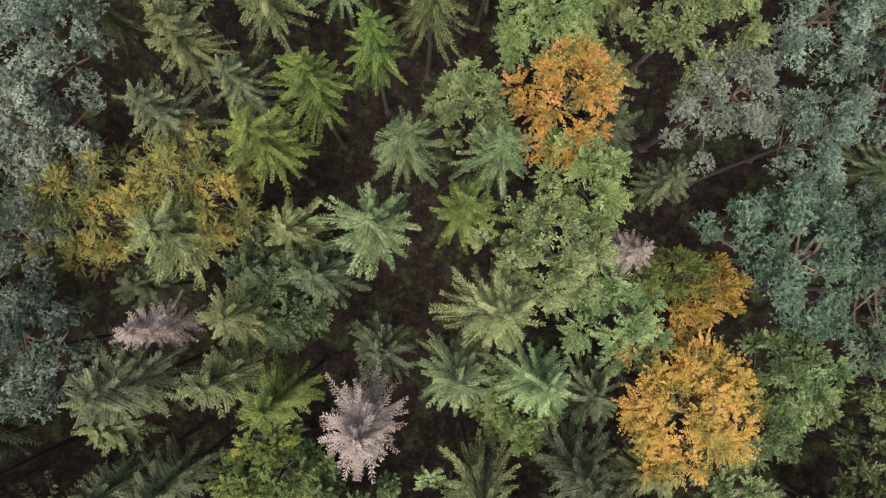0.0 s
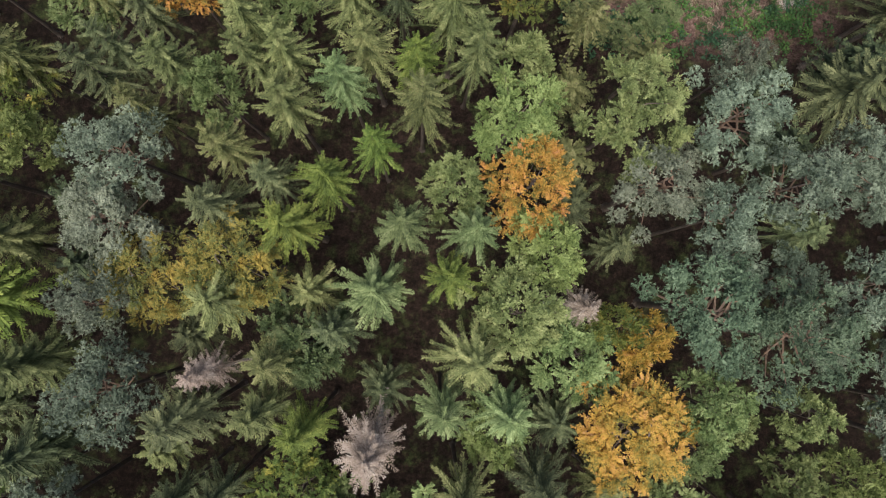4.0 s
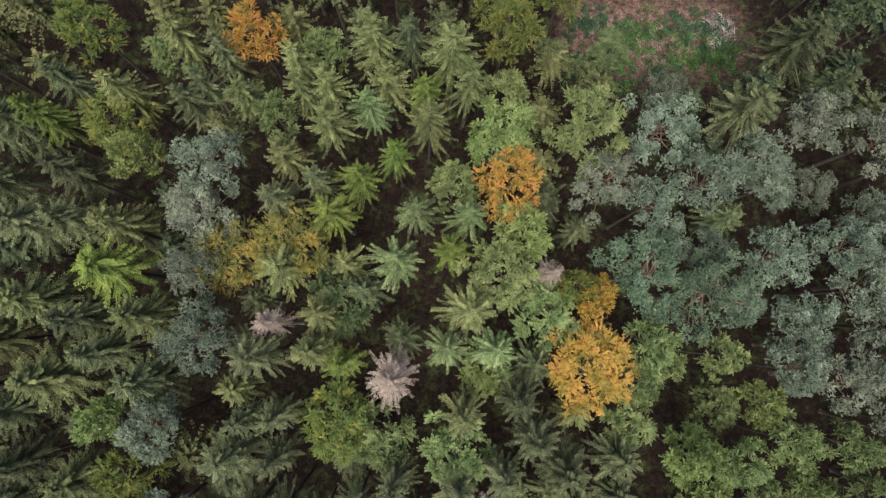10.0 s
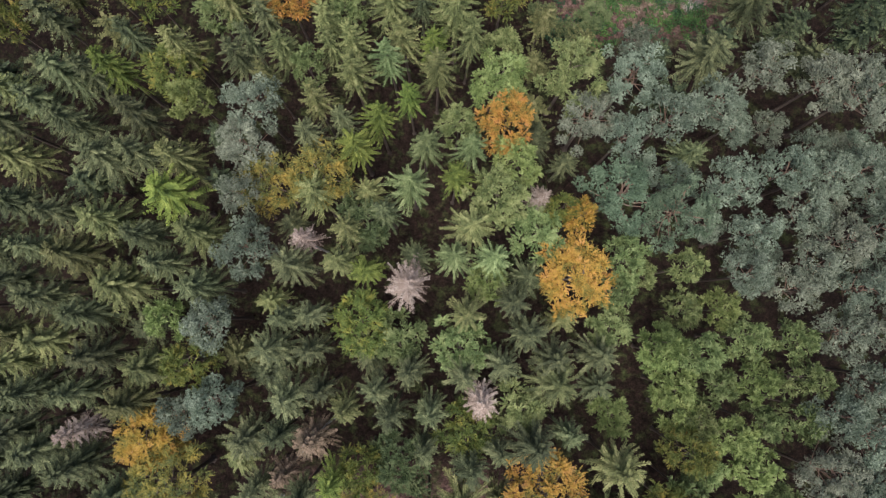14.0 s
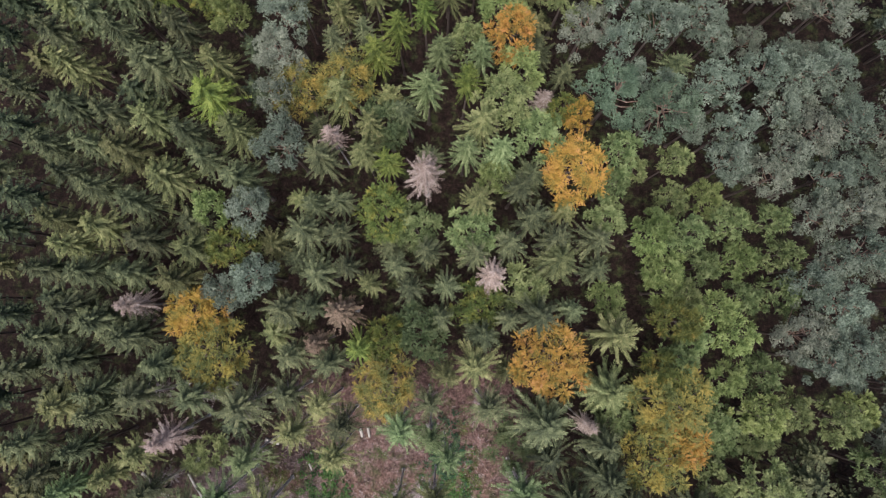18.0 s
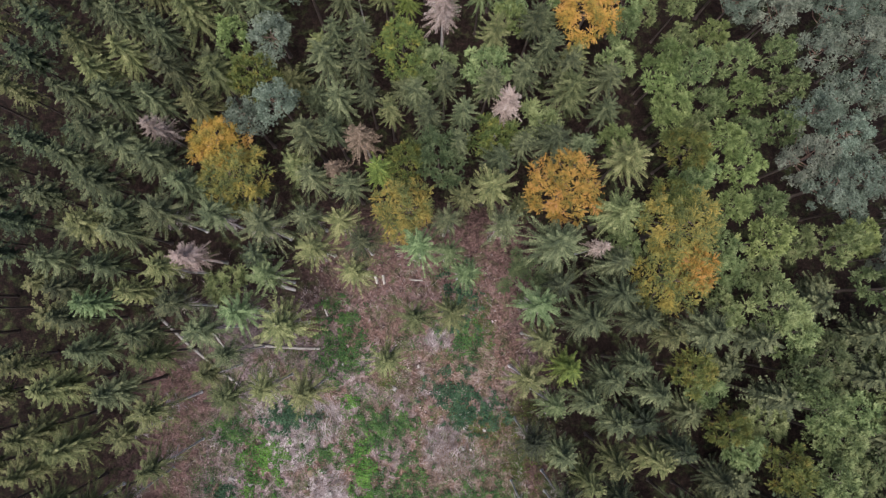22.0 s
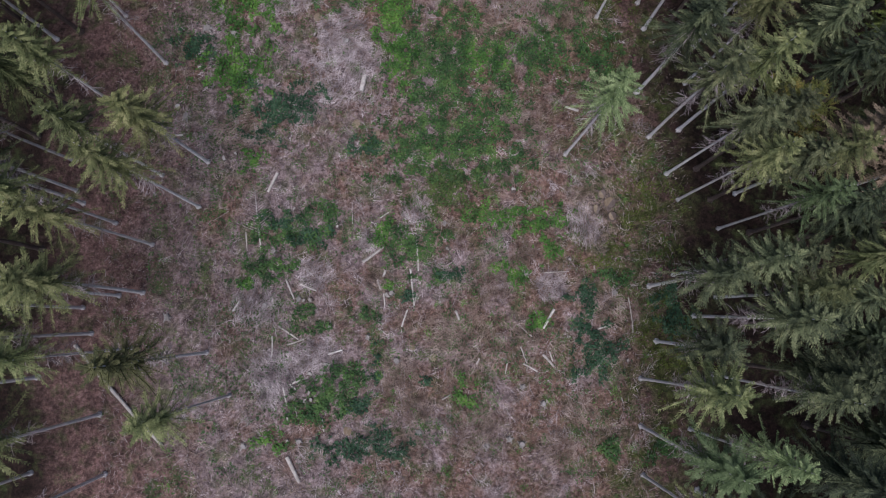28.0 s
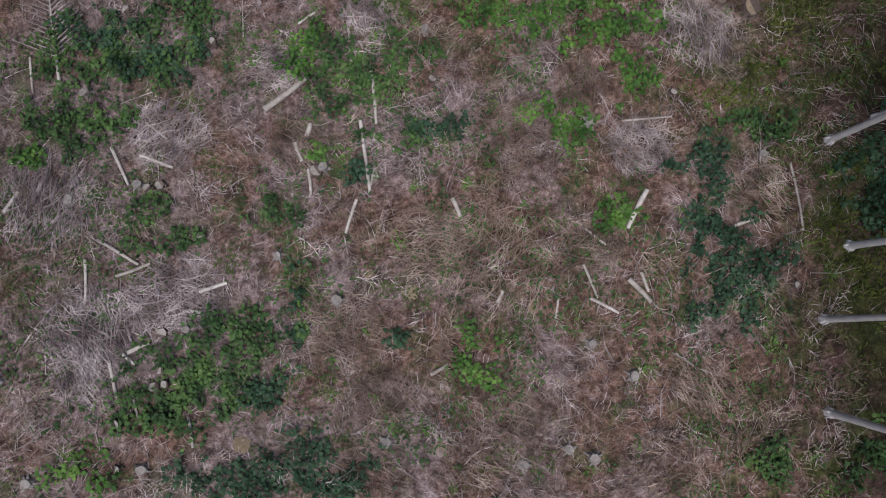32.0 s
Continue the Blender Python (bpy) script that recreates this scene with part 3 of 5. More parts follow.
def build_tree(kind, tone, variant, edge, big):
    """One tree of a kind at the origin, base at z = 0. edge: 1 at the clearing, sparse and bare below; 2 in the old stands, with a long crown. big: a wide crown of more, relatively smaller boughs."""
    rng = random.Random(f"{kind}{tone}{variant}{edge}")
    if kind == "S":
        root = new("spruce_tree")
        droop, blunt, per, base = ((0.3, 0.62, 9, 0.56), (0.12, 0.72, 8, 0.6), (0.2, 0.8, 9, 0.54), (0.38, 0.66, 8, 0.58))[variant]
        # Stems inside the stand take the dark bark: their shade is painted.
        part("trunk", trunk_soup(rng, SPRUCE_H, 0.15 if edge == 1 else 0.2), M["bark" if edge == 1 else "bark_dark"], root, smooth=True)
        if edge == 2:
            crown = shape((kind, variant, 2), lambda g: whorl_crown(g, SPRUCE_H, SPRUCE_R * 1.14, base - 0.02, 17, per, 17, 0.075, droop + 0.08, 1.0, blunt + 0.06, 0.27, 0.3, 0.1, 0.3))
        elif edge == 1:
            crown = shape((kind, variant, 1), lambda g: whorl_crown(g, SPRUCE_H, SPRUCE_R * 1.1, base + 0.13, 10, per, 20, 0.07, droop, 1.0, blunt, 0.26, 0.22))
        else:
            crown = shape((kind, variant, 0), lambda g: whorl_crown(g, SPRUCE_H, SPRUCE_R * 1.2, base, 12, per, 24, 0.062, droop, 1.0, blunt, 0.25, 0.22, 0.12))
        part("crown", crown, M[TONES[tone]], root)
        if edge == 1:
            tagged(part("dead_branchwork", snag_soup(rng, SPRUCE_H, 0.42, 0.78, 70, 1.2), M["twig"], root, "bare grey dead side branches"), kind="stuff")
    elif kind == "D":
        root = new("dead_conifer")
        rust = tone == "r"
        part("trunk", trunk_soup(rng, SPRUCE_H, 0.17), M["bark"], root, smooth=True)
        part("crown", whorl_crown(rng, SPRUCE_H, SPRUCE_R * 1.1, 0.6, 13, 10, 15, 0.12 if rust else 0.06, 0.15, 0.8, 0.7), M["dead_rust" if rust else "dead_pink"], root)
    elif kind == "P":
        root = new("pine_tree")
        part("trunk", trunk_soup(rng, SPRUCE_H * 0.93, 0.2), M["bark_dark"], root, smooth=True)
        s, cs = shape((kind, variant, big), lambda g: bough_crown(g, SPRUCE_H, SPRUCE_R * 1.02, 0.58, *((34, 42, 10, 0.14) if big else (23, 42, 10, 0.17)), True, 0.03, 40))
        part("crown", s, M[TONES["P" + tone]], root)
        tagged(part("branchwork", limb_soup(rng, SPRUCE_H, 0.6, cs, 0.2, 0.6), M["bark_red"], root), kind="stuff")
    else:
        root = new("broadleaf_tree")
        autumn = kind == "Y"
        part("trunk", trunk_soup(rng, SPRUCE_H * 0.9, 0.19), M["bark_dark"], root, smooth=True)
        s, cs = shape((kind, variant, big), lambda g: bough_crown(g, SPRUCE_H, SPRUCE_R * (1.05 if autumn else 1.1), 0.5 if autumn else 0.46, *((62, 27, 14, 0.085) if big and autumn else (30, 32, 14, 0.13) if autumn else (33, 36, 14, 0.12) if big else (22, 38, 14, 0.15)), False, 0.04, 40, 1.3 if autumn else 1.08))
        part("crown", s, M[TONES[kind + tone]], root)
        tagged(part("branchwork", limb_soup(rng, SPRUCE_H, 0.5, cs, 0.15, 0.3), M["bark_dark"], root), kind="stuff")
    return root


TONES = {"o": "olive", "y": "yellowish", "d": "dark", "k": "deep", "p": "pale", "Pb": "pine_blue", "Pt": "pine_tan", "Pg": "pine_green",
         "Bg": "green", "Bl": "light", "Bb": "blue_green", "Yo": "orange", "Ym": "mixed", "Yg": "golden"}
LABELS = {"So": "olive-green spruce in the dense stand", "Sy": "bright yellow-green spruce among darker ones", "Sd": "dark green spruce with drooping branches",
          "Sk": "deep green spruce darkened for the shade of its stand", "Sp": "pale grey-green spruce with a star-shaped crown", "D": "dead conifer with bare pinkish-grey twigs", "Dr": "dying conifer with rusty brown needles",
          "Pb": "blue-grey pine with tufted rounded crown", "Pt": "greyish pine with thin tufted crown", "Pg": "green pine with broad tufted crown",
          "Bg": "green broadleaf tree with dense leafy crown", "Bl": "light green broadleaf tree with airy crown", "Bb": "bluish-green broadleaf tree with round crown",
          "Yo": "broadleaf tree in orange and yellow autumn leaf", "Ym": "broadleaf tree half green, half yellow in autumn", "Yg": "broadleaf tree turning yellow-green in autumn"}
GROUPS = {"S": "spruces of the stand", "D": "dead conifers", "P": "pines of the stand", "B": "green broadleaf trees", "Y": "autumn broadleaf trees"}
SHAPES = {"S": 4, "D": 2, "P": 3, "B": 3, "Y": 2}
standing = []


def tree(sp, x, y, h, r, edge=0):
    """Plant one tree: its kind and tone, place, height and crown radius. edge: 1 at the clearing, with bare lower trunk."""
    kind, tone = sp[0], sp[1:]
    if kind == "S" and edge == 0 and (x < -27 or x > 10 and y < -40):
        edge = 2
    key = (kind, tone, rngs.randrange(SHAPES[kind]), edge, kind in "PBY" and r > 3.3)
    h *= 1.0 if kind == "S" else (rnd(rngs, 0.76, 1.06) if kind == "B" else rnd(rngs, 0.88, 1.06))
    sx, sz = r / SPRUCE_R, h / SPRUCE_H
    spin, tilt = rngs.random() * 360, rnd(rngs, -1.2, 1.2)
    standing.append((x, y, r))
    z = ground_z(x, y) - 0.03
    if key not in protos:
        ob = build_tree(*key)
        protos[key] = ob
        label = LABELS[sp] + (", bare lower trunk" if edge == 1 else "")
        tagged(ob, label, "tree", GROUPS[kind])
        ob.matrix_basis = pose(x, y, z, tilt, -tilt, spin) @ Matrix.Diagonal((sx, sx, sz, 1))
    else:
        p = protos[key]
        copy_thing(p, pose(x, y, z, tilt, -tilt, spin) @ Matrix.Diagonal((sx / p.scale.x, sx / p.scale.y, sz / p.scale.z, 1)))


# ---- ground ----
def ground_z(x, y):
    if abs(x) > 120 or abs(y + 50) > 160:
        return 0.0
    return 0.22 * noise.noise((x * 0.09, y * 0.09, 3.1)) + 0.07 * noise.noise((x * 0.5, y * 0.5, 7.7))


def steps(lo, hi, step):
    n = round((hi - lo) / step)
    far = [2000, 900, 400, 220]
    return [lo - f for f in far] + [lo + i * (hi - lo) / n for i in range(n + 1)] + [hi + f for f in reversed(far)]


gx, gy = steps(-90, 90, 1.0), steps(-160, 50, 1.0)
floor_soup = Soup()
floor_soup.v = [(x, y, ground_z(x, y)) for y in gy for x in gx]
nx = len(gx)
floor_soup.f = [(j * nx + i, j * nx + i + 1, (j + 1) * nx + i + 1, (j + 1) * nx + i) for j in range(len(gy) - 1) for i in range(nx - 1)]
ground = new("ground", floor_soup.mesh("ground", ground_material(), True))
tagged(ground, "forest floor of red-brown needle litter and felled clearing", "ground", kind="structure")

# ---- the trees that stand out, stand by stand ----
for row in (
    (-8.7, 8.9, 19.0, 2.4), (-4.8, -1.2, 19.0, 2.5), (0.6, -1.2, 19.0, 2.3), (-6.1, -5.7, 19.0, 2.9),
    (2.9, -13.8, 19.0, 2.4), (-1.2, -13.3, 19.0, 2.3), (-47.4, -54.1, 19.0, 2.4),
):
    tree("Sp", *row)
for row in (
    (-12.9, 7.0, 19.0, 2.6), (-3.5, 7.5, 19.0, 2.5), (-17.0, 3.8, 19.0, 2.2), (-22.8, 6.4, 19.0, 1.9),
    (-13.1, 10.9, 19.0, 2.2), (-15.4, 10.6, 19.0, 1.7), (-20.8, 9.8, 19.0, 2.4), (-7.2, 11.7, 19.0, 2.6),
    (0.2, 11.7, 19.0, 2.2), (-16.7, -6.9, 19.0, 2.9), (0.6, -9.7, 19.0, 2.8), (-13.2, -10.8, 19.0, 2.2),
    (-13.7, -14.0, 19.0, 2.5), (0.2, -19.5, 19.0, 2.5), (10.4, -27.0, 19.0, 3.2), (-12.8, -29.7, 19.0, 2.1),
    (-0.2, -39.1, 19.0, 3.2), (-3.6, -40.5, 19.0, 2.2), (16.9, -35.5, 19.0, 3.4), (15.9, -42.2, 19.0, 3.8),
):
    tree("So", *row)
for row in (
    (-51.1, 4.5, 19.0, 2.8), (-50.2, -2.9, 19.0, 3.0), (-32.7, -3.0, 19.0, 2.9), (-40.1, -10.0, 19.0, 3.3),
    (-29.7, -11.4, 19.0, 2.8), (-43.3, -13.6, 19.0, 3.2), (-38.0, -17.0, 19.0, 3.6), (-50.3, -22.4, 19.0, 2.6),
    (-45.2, -23.3, 19.0, 2.9), (-48.8, -25.4, 19.0, 2.6), (-34.3, -25.7, 19.0, 3.2), (-35.7, -29.8, 19.0, 3.0),
    (-48.6, -44.2, 19.0, 3.2), (21.5, -56.9, 19.0, 2.4), (-42.5, -52.4, 19.0, 2.4), (-40.2, -60.1, 19.0, 2.5),
    (-51.4, -63.8, 19.0, 3.2), (-9.1, 15.7, 19.0, 3.0), (-15.7, 13.1, 19.0, 2.3), (-1.4, 14.7, 19.0, 3.2),
):
    tree("So", *row)
for row in (
    (-33.0, 10.4, 19.0, 2.3), (-27.8, 15.9, 19.0, 2.3),
):
    tree("So", *row)
for row in (
    (-3.5, 10.7, 19.0, 2.2), (-6.5, 4.5, 19.0, 2.0), (-9.8, 1.7, 19.0, 2.4), (-12.1, -1.2, 19.0, 2.8),
    (-1.2, -4.9, 19.0, 2.2), (-10.5, -15.0, 19.0, 2.3), (-13.6, -37.5, 19.0, 2.3), (-40.2, 7.4, 19.0, 2.5),
    (-33.1, -7.1, 19.0, 3.6), (9.5, -61.3, 19.0, 2.4),
):
    tree("Sy", *row)
for row in (
    (-24.4, 10.5, 19.0, 1.9), (-26.2, 9.1, 19.0, 2.3), (-14.2, 2.2, 17.0, 1.8), (-17.4, -0.1, 19.0, 2.2),
    (-8.7, -8.3, 17.0, 2.3), (-18.9, -14.5, 19.0, 2.8), (-5.6, -12.9, 12.0, 2.3),
    (-16.3, -19.9, 19.0, 2.3), (-19.8, -20.4, 19.0, 2.1), (-20.6, -23.5, 19.0, 2.8), (-16.5, -23.7, 19.0, 2.2),
    (-0.3, -26.4, 19.0, 2.3), (4.4, -25.1, 19.0, 2.6), (6.9, -21.6, 19.0, 2.6), (5.3, -18.1, 19.0, 2.4),
    (9.7, -24.1, 19.0, 2.8), (-18.8, -28.6, 19.0, 3.0), (-9.1, -27.9, 19.0, 2.3), (-15.4, -27.9, 19.0, 2.1),
):
    tree("Sd", *row)
for row in (
    (-5.7, -26.2, 19.0, 2.2), (-7.5, -30.3, 19.0, 2.4), (-3.7, -30.2, 19.0, 2.1), (-22.7, -33.0, 19.0, 2.9),
    (-19.6, -32.6, 19.0, 2.3), (-4.0, -34.1, 19.0, 2.1), (3.5, -33.8, 19.0, 2.1), (0.4, -35.7, 19.0, 2.6),
    (-17.2, -39.1, 19.0, 2.6), (-21.9, -38.3, 19.0, 2.2), (7.8, -33.2, 19.0, 3.2), (-47.7, 3.2, 19.0, 2.8),
    (-45.4, 6.6, 19.0, 2.8), (-42.4, 7.0, 19.0, 2.6), (-52.8, 1.1, 19.0, 2.9), (-40.5, -2.8, 19.0, 3.2),
    (-44.3, 0.9, 19.0, 2.6), (-37.5, 2.0, 19.0, 2.8), (-50.1, -8.2, 19.0, 2.9), (-45.0, -8.8, 19.0, 2.6),
):
    tree("Sd", *row)
for row in (
    (-35.5, -11.6, 19.0, 2.6), (-52.3, -13.2, 19.0, 2.8), (-47.5, -13.1, 19.0, 2.5), (-49.5, -16.5, 19.0, 2.8),
    (-46.2, -18.2, 19.0, 2.6), (-41.3, -20.1, 19.0, 2.6), (-33.4, -14.5, 19.0, 2.5), (-28.5, -17.2, 19.0, 2.9),
    (-39.8, -24.8, 19.0, 2.8), (-51.4, -28.1, 19.0, 2.8), (-46.1, -28.5, 19.0, 2.8), (-41.7, -29.0, 19.0, 2.6),
    (-48.3, -33.0, 19.0, 3.2), (-45.0, -34.6, 19.0, 3.3), (-41.2, -36.3, 19.0, 3.0), (-51.1, -36.4, 19.0, 3.0),
    (-48.1, -39.4, 19.0, 3.3), (-37.0, -39.6, 19.0, 2.9), (-44.4, -43.0, 19.0, 2.9), (8.4, -45.9, 19.0, 4.0),
):
    tree("Sd", *row)
for row in (
    (11.8, -55.4, 19.0, 3.1), (15.6, -51.9, 19.0, 3.2), (15.0, -48.8, 19.0, 2.9), (18.1, -55.3, 19.0, 2.6),
    (14.2, -62.4, 19.0, 2.6), (17.4, -60.6, 19.0, 2.5), (26.0, -56.5, 19.0, 3.7), (19.8, -63.6, 19.0, 2.6),
    (11.7, -65.2, 19.0, 2.5), (15.0, -67.6, 19.0, 2.6), (-41.6, -57.7, 19.0, 2.6), (-47.3, -59.5, 19.0, 2.8),
    (-44.3, -64.1, 19.0, 2.9), (-50.3, -52.2, 19.0, 2.5), (-52.4, -49.1, 19.0, 2.8), (-44.5, -45.3, 19.0, 2.5),
    (-46.7, -49.7, 19.0, 2.5), (-50.1, -55.9, 19.0, 2.5), (26.9, 10.0, 19.0, 3.7), (32.5, 16.9, 19.0, 3.4),
):
    tree("Sd", *row)
for row in (
    (34.9, 12.2, 19.0, 2.2), (-38.2, 10.9, 19.0, 2.2), (-36.7, -2.8, 19.0, 2.6), (-5.3, 16.3, 19.0, 2.3),
    (-23.3, 13.8, 19.0, 2.1),
):
    tree("Sd", *row)
for row in (
    (3.6, 7.9, 17.0, 3.5), (5.7, -2.1, 17.0, 2.7), (2.4, -16.0, 17.0, 2.2), (-31.9, -20.6, 17.0, 2.1),
    (22.8, -23.5, 17.0, 2.5), (22.4, -22.1, 17.0, 1.9), (29.9, -18.7, 17.0, 2.2), (24.0, -27.4, 17.0, 2.5),
    (24.6, -30.4, 17.0, 2.4), (32.3, -26.3, 17.0, 2.2), (29.5, -32.6, 17.0, 2.4), (32.0, -35.8, 17.0, 2.4),
    (30.5, -40.9, 17.0, 2.4), (34.3, -45.3, 17.0, 2.4), (-30.8, 4.1, 17.0, 2.3),
):
    tree("Bl", *row)
for row in (
    (11.3, 7.7, 17.0, 3.5), (-17.9, 8.0, 17.0, 2.1), (-0.8, 2.5, 17.0, 2.3), (3.7, -6.7, 17.0, 3.1),
    (8.5, -9.8, 17.0, 3.1), (20.6, -14.5, 17.0, 1.7), (-7.5, -22.6, 17.0, 2.9), (-0.2, -23.5, 17.0, 3.0),
    (6.5, -30.3, 17.0, 3.1), (18.5, -13.4, 17.0, 2.4), (17.8, -16.8, 17.0, 2.2), (25.3, -14.0, 17.0, 1.9),
    (25.5, -18.7, 17.0, 2.0), (31.1, -22.0, 17.0, 2.2), (25.7, -23.4, 17.0, 2.2), (28.9, -27.3, 17.0, 2.4),
    (26.2, -31.3, 17.0, 2.2), (37.0, -25.9, 17.0, 2.2), (35.8, -21.6, 17.0, 1.9), (33.5, -31.2, 17.0, 2.2),
):
    tree("Bg", *row)
for row in (
    (37.4, -30.5, 17.0, 2.2), (27.4, -36.5, 17.0, 2.2), (35.8, -40.2, 17.0, 2.5), (24.7, -38.4, 17.0, 2.0),
    (39.5, -45.2, 17.0, 2.4), (29.1, -46.0, 17.0, 2.2), (43.3, -45.8, 17.0, 2.2), (-33.6, -51.3, 12.0, 2.4),
    (-14.2, 16.0, 17.0, 2.1), (-29.9, 15.5, 17.0, 2.5),
):
    tree("Bg", *row)
for row in (
    (18.7, 7.4, 18.5, 3.6), (22.4, 2.2, 18.5, 3.0), (17.7, 0.1, 18.5, 2.3), (-23.5, 3.2, 18.5, 3.1),
    (-23.5, -13.0, 18.5, 3.3), (-27.4, -20.7, 18.5, 3.0), (-26.4, -28.9, 18.5, 3.0), (-30.3, -30.9, 18.5, 2.8),
    (28.1, 4.9, 18.5, 3.1), (29.9, -4.1, 18.5, 3.1), (32.1, -10.1, 18.5, 2.8), (37.5, -7.4, 18.5, 3.1),
    (34.9, -3.6, 18.5, 2.8), (40.3, -3.2, 18.5, 2.8), (44.3, -3.2, 18.5, 3.1), (46.7, -9.3, 18.5, 3.1),
    (31.2, -14.8, 18.5, 2.8), (43.7, -16.0, 18.5, 3.4), (46.5, -25.8, 18.5, 2.8), (43.2, -27.1, 18.5, 3.1),
):
    tree("Pb", *row)
for row in (
    (39.8, -29.7, 18.5, 2.7), (44.2, -32.2, 18.5, 3.4), (41.4, -38.6, 18.5, 3.4), (45.3, -37.3, 18.5, 3.1),
):
    tree("Pb", *row)
for row in (
    (18.8, 11.2, 18.5, 1.8), (13.8, 2.7, 18.5, 3.4), (-24.3, -1.2, 18.5, 3.8), (-24.7, -7.2, 18.5, 2.2),
    (33.4, 8.6, 18.5, 3.0), (40.1, 7.2, 18.5, 3.7), (44.0, 5.2, 18.5, 4.0),
    (41.3, -10.7, 18.5, 3.1), (36.5, -16.4, 18.5, 2.8), (38.5, -14.1, 18.5, 3.1), (42.2, -20.6, 18.5, 3.1),
    (45.8, -20.6, 18.5, 2.8), (38.3, -35.5, 18.5, 3.4),
):
    tree("Pt", *row)
for row in (
    (17.1, -6.1, 18.5, 4.4), (23.2, -8.0, 18.5, 3.9),
):
    tree("Pg", *row)
for row in (
    (-22.2, -5.1, 16.5, 3.5), (-15.9, -4.1, 16.5, 3.5), (-31.4, -38.8, 16.5, 4.2), (-11.1, -42.2, 16.5, 4.3),
    (23.5, -43.6, 16.5, 4.8), (22.3, -50.5, 16.5, 4.2),
):
    tree("Ym", *row)
for row in (
    (4.8, 2.7, 16.5, 3.0), (12.8, -8.8, 16.5, 1.7), (12.8, -15.1, 16.5, 4.9), (-34.2, -34.1, 16.5, 4.2),
    (9.2, -39.0, 16.5, 4.6), (25.3, -49.1, 16.5, 3.1), (-21.0, 16.6, 16.5, 2.5),
):
    tree("Yo", *row)
for row in (
    (8.3, -6.4, 16.0, 1.8), (-17.6, -11.9, 18.3, 1.8), (-6.2, -16.4, 18.3, 2.9), (-40.9, -32.3, 18.0, 2.0),
    (1.9, -28.8, 18.3, 2.3), (13.6, -46.2, 17.0, 1.5), (-36.5, -48.0, 18.3, 2.4),
):
    tree("D", *row)
for row in (
    (10.8, -7.6, 16.5, 1.7), (-11.6, -20.2, 16.5, 3.1), (-30.2, -25.5, 16.5, 2.6), (-10.6, -35.8, 16.5, 2.3),
    (0.6, -32.8, 16.5, 2.9), (25.1, -34.0, 16.5, 2.5), (23.2, -40.3, 16.5, 3.5), (25.3, -61.6, 16.5, 2.5),
    (4.1, 17.8, 16.5, 3.0), (-34.1, 7.5, 16.5, 3.0), (-37.4, 16.9, 16.5, 2.5),
):
    tree("Yg", *row)
for row in (
    (-11.2, -9.8, 17.0, 3.1), (-6.3, -35.6, 17.0, 3.2), (5.8, -49.4, 12.0, 3.5),
):
    tree("Bb", *row)
for row in ((10.4, 19.6, 5.0, 2.0), (16.8, 20.2, 5.5, 2.3), (14.0, 18.2, 4.0, 1.6)):
    tree("Bb", *row)
for row in (
    (-15.9, -33.2, 18.3, 2.4), (-19.3, -36.9, 18.3, 1.8),
):
    tree("Dr", *row)
for row in (
    (1.1, -44.2, 19.0, 2.8), (-39.5, -43.5, 19.0, 3.2), (-15.8, -46.5, 19.0, 2.5), (-27.5, -44.4, 19.0, 3.5),
    (-32.9, -43.6, 19.0, 2.9), (-37.8, -54.1, 19.0, 2.8), (-33.9, -57.0, 19.0, 3.0), (-47.1, -91.1, 20.7, 2.4),
    (-49.3, -78.7, 20.3, 2.7), (-46.3, -95.2, 19.6, 2.8), (8.6, -76.6, 19.1, 2.6), (8.6, -90.6, 19.9, 2.7),
    (10.0, -94.4, 20.2, 2.3), (7.4, -105.3, 18.6, 2.7), (9.8, -104.3, 20.7, 2.1), (11.4, -108.3, 20.4, 2.7),
    (12.7, -113.8, 20.3, 2.3),
):
    tree("Sd", *row, edge=1)
for row in (
    (-18.0, -44.2, 19.0, 2.5), (-21.1, -46.8, 19.0, 2.8), (-16.0, -49.7, 19.0, 2.5), (-9.1, -55.2, 19.0, 2.6),
    (-4.6, -54.6, 19.0, 2.6), (-12.3, -59.9, 19.0, 2.6), (5.8, -57.6, 19.0, 2.4), (4.1, -62.2, 19.0, 3.0),
    (-38.9, -49.6, 19.0, 2.6), (-24.6, -56.4, 19.0, 3.5), (-39.3, -66.2, 19.0, 3.0), (-30.4, -64.7, 19.0, 2.9),
    (-21.8, -64.1, 19.0, 2.9), (-38.6, -81.5, 19.0, 2.5), (-38.7, -72.6, 19.4, 2.5), (-42.6, -76.5, 20.0, 2.1),
    (-34.5, -91.6, 18.4, 2.7), (-38.8, -92.8, 19.1, 2.3), (-35.3, -96.0, 21.0, 2.4), (-43.1, -97.3, 20.6, 2.4),
):
    tree("So", *row, edge=1)
for row in (
    (-39.6, -99.5, 20.1, 2.2), (-40.4, -104.0, 20.1, 2.7), (-45.1, -107.6, 19.8, 2.6), (-41.4, -109.1, 20.1, 2.1),
    (-34.5, -109.8, 20.4, 2.5), (-32.4, -113.8, 19.2, 2.1), (-44.2, -115.0, 20.3, 2.7), (-43.6, -120.3, 19.4, 2.7),
    (11.6, -90.0, 20.6, 2.8), (10.9, -97.0, 20.3, 2.2), (5.9, -113.9, 20.0, 2.6), (13.9, -81.4, 20.9, 2.8),
):
    tree("So", *row, edge=1)
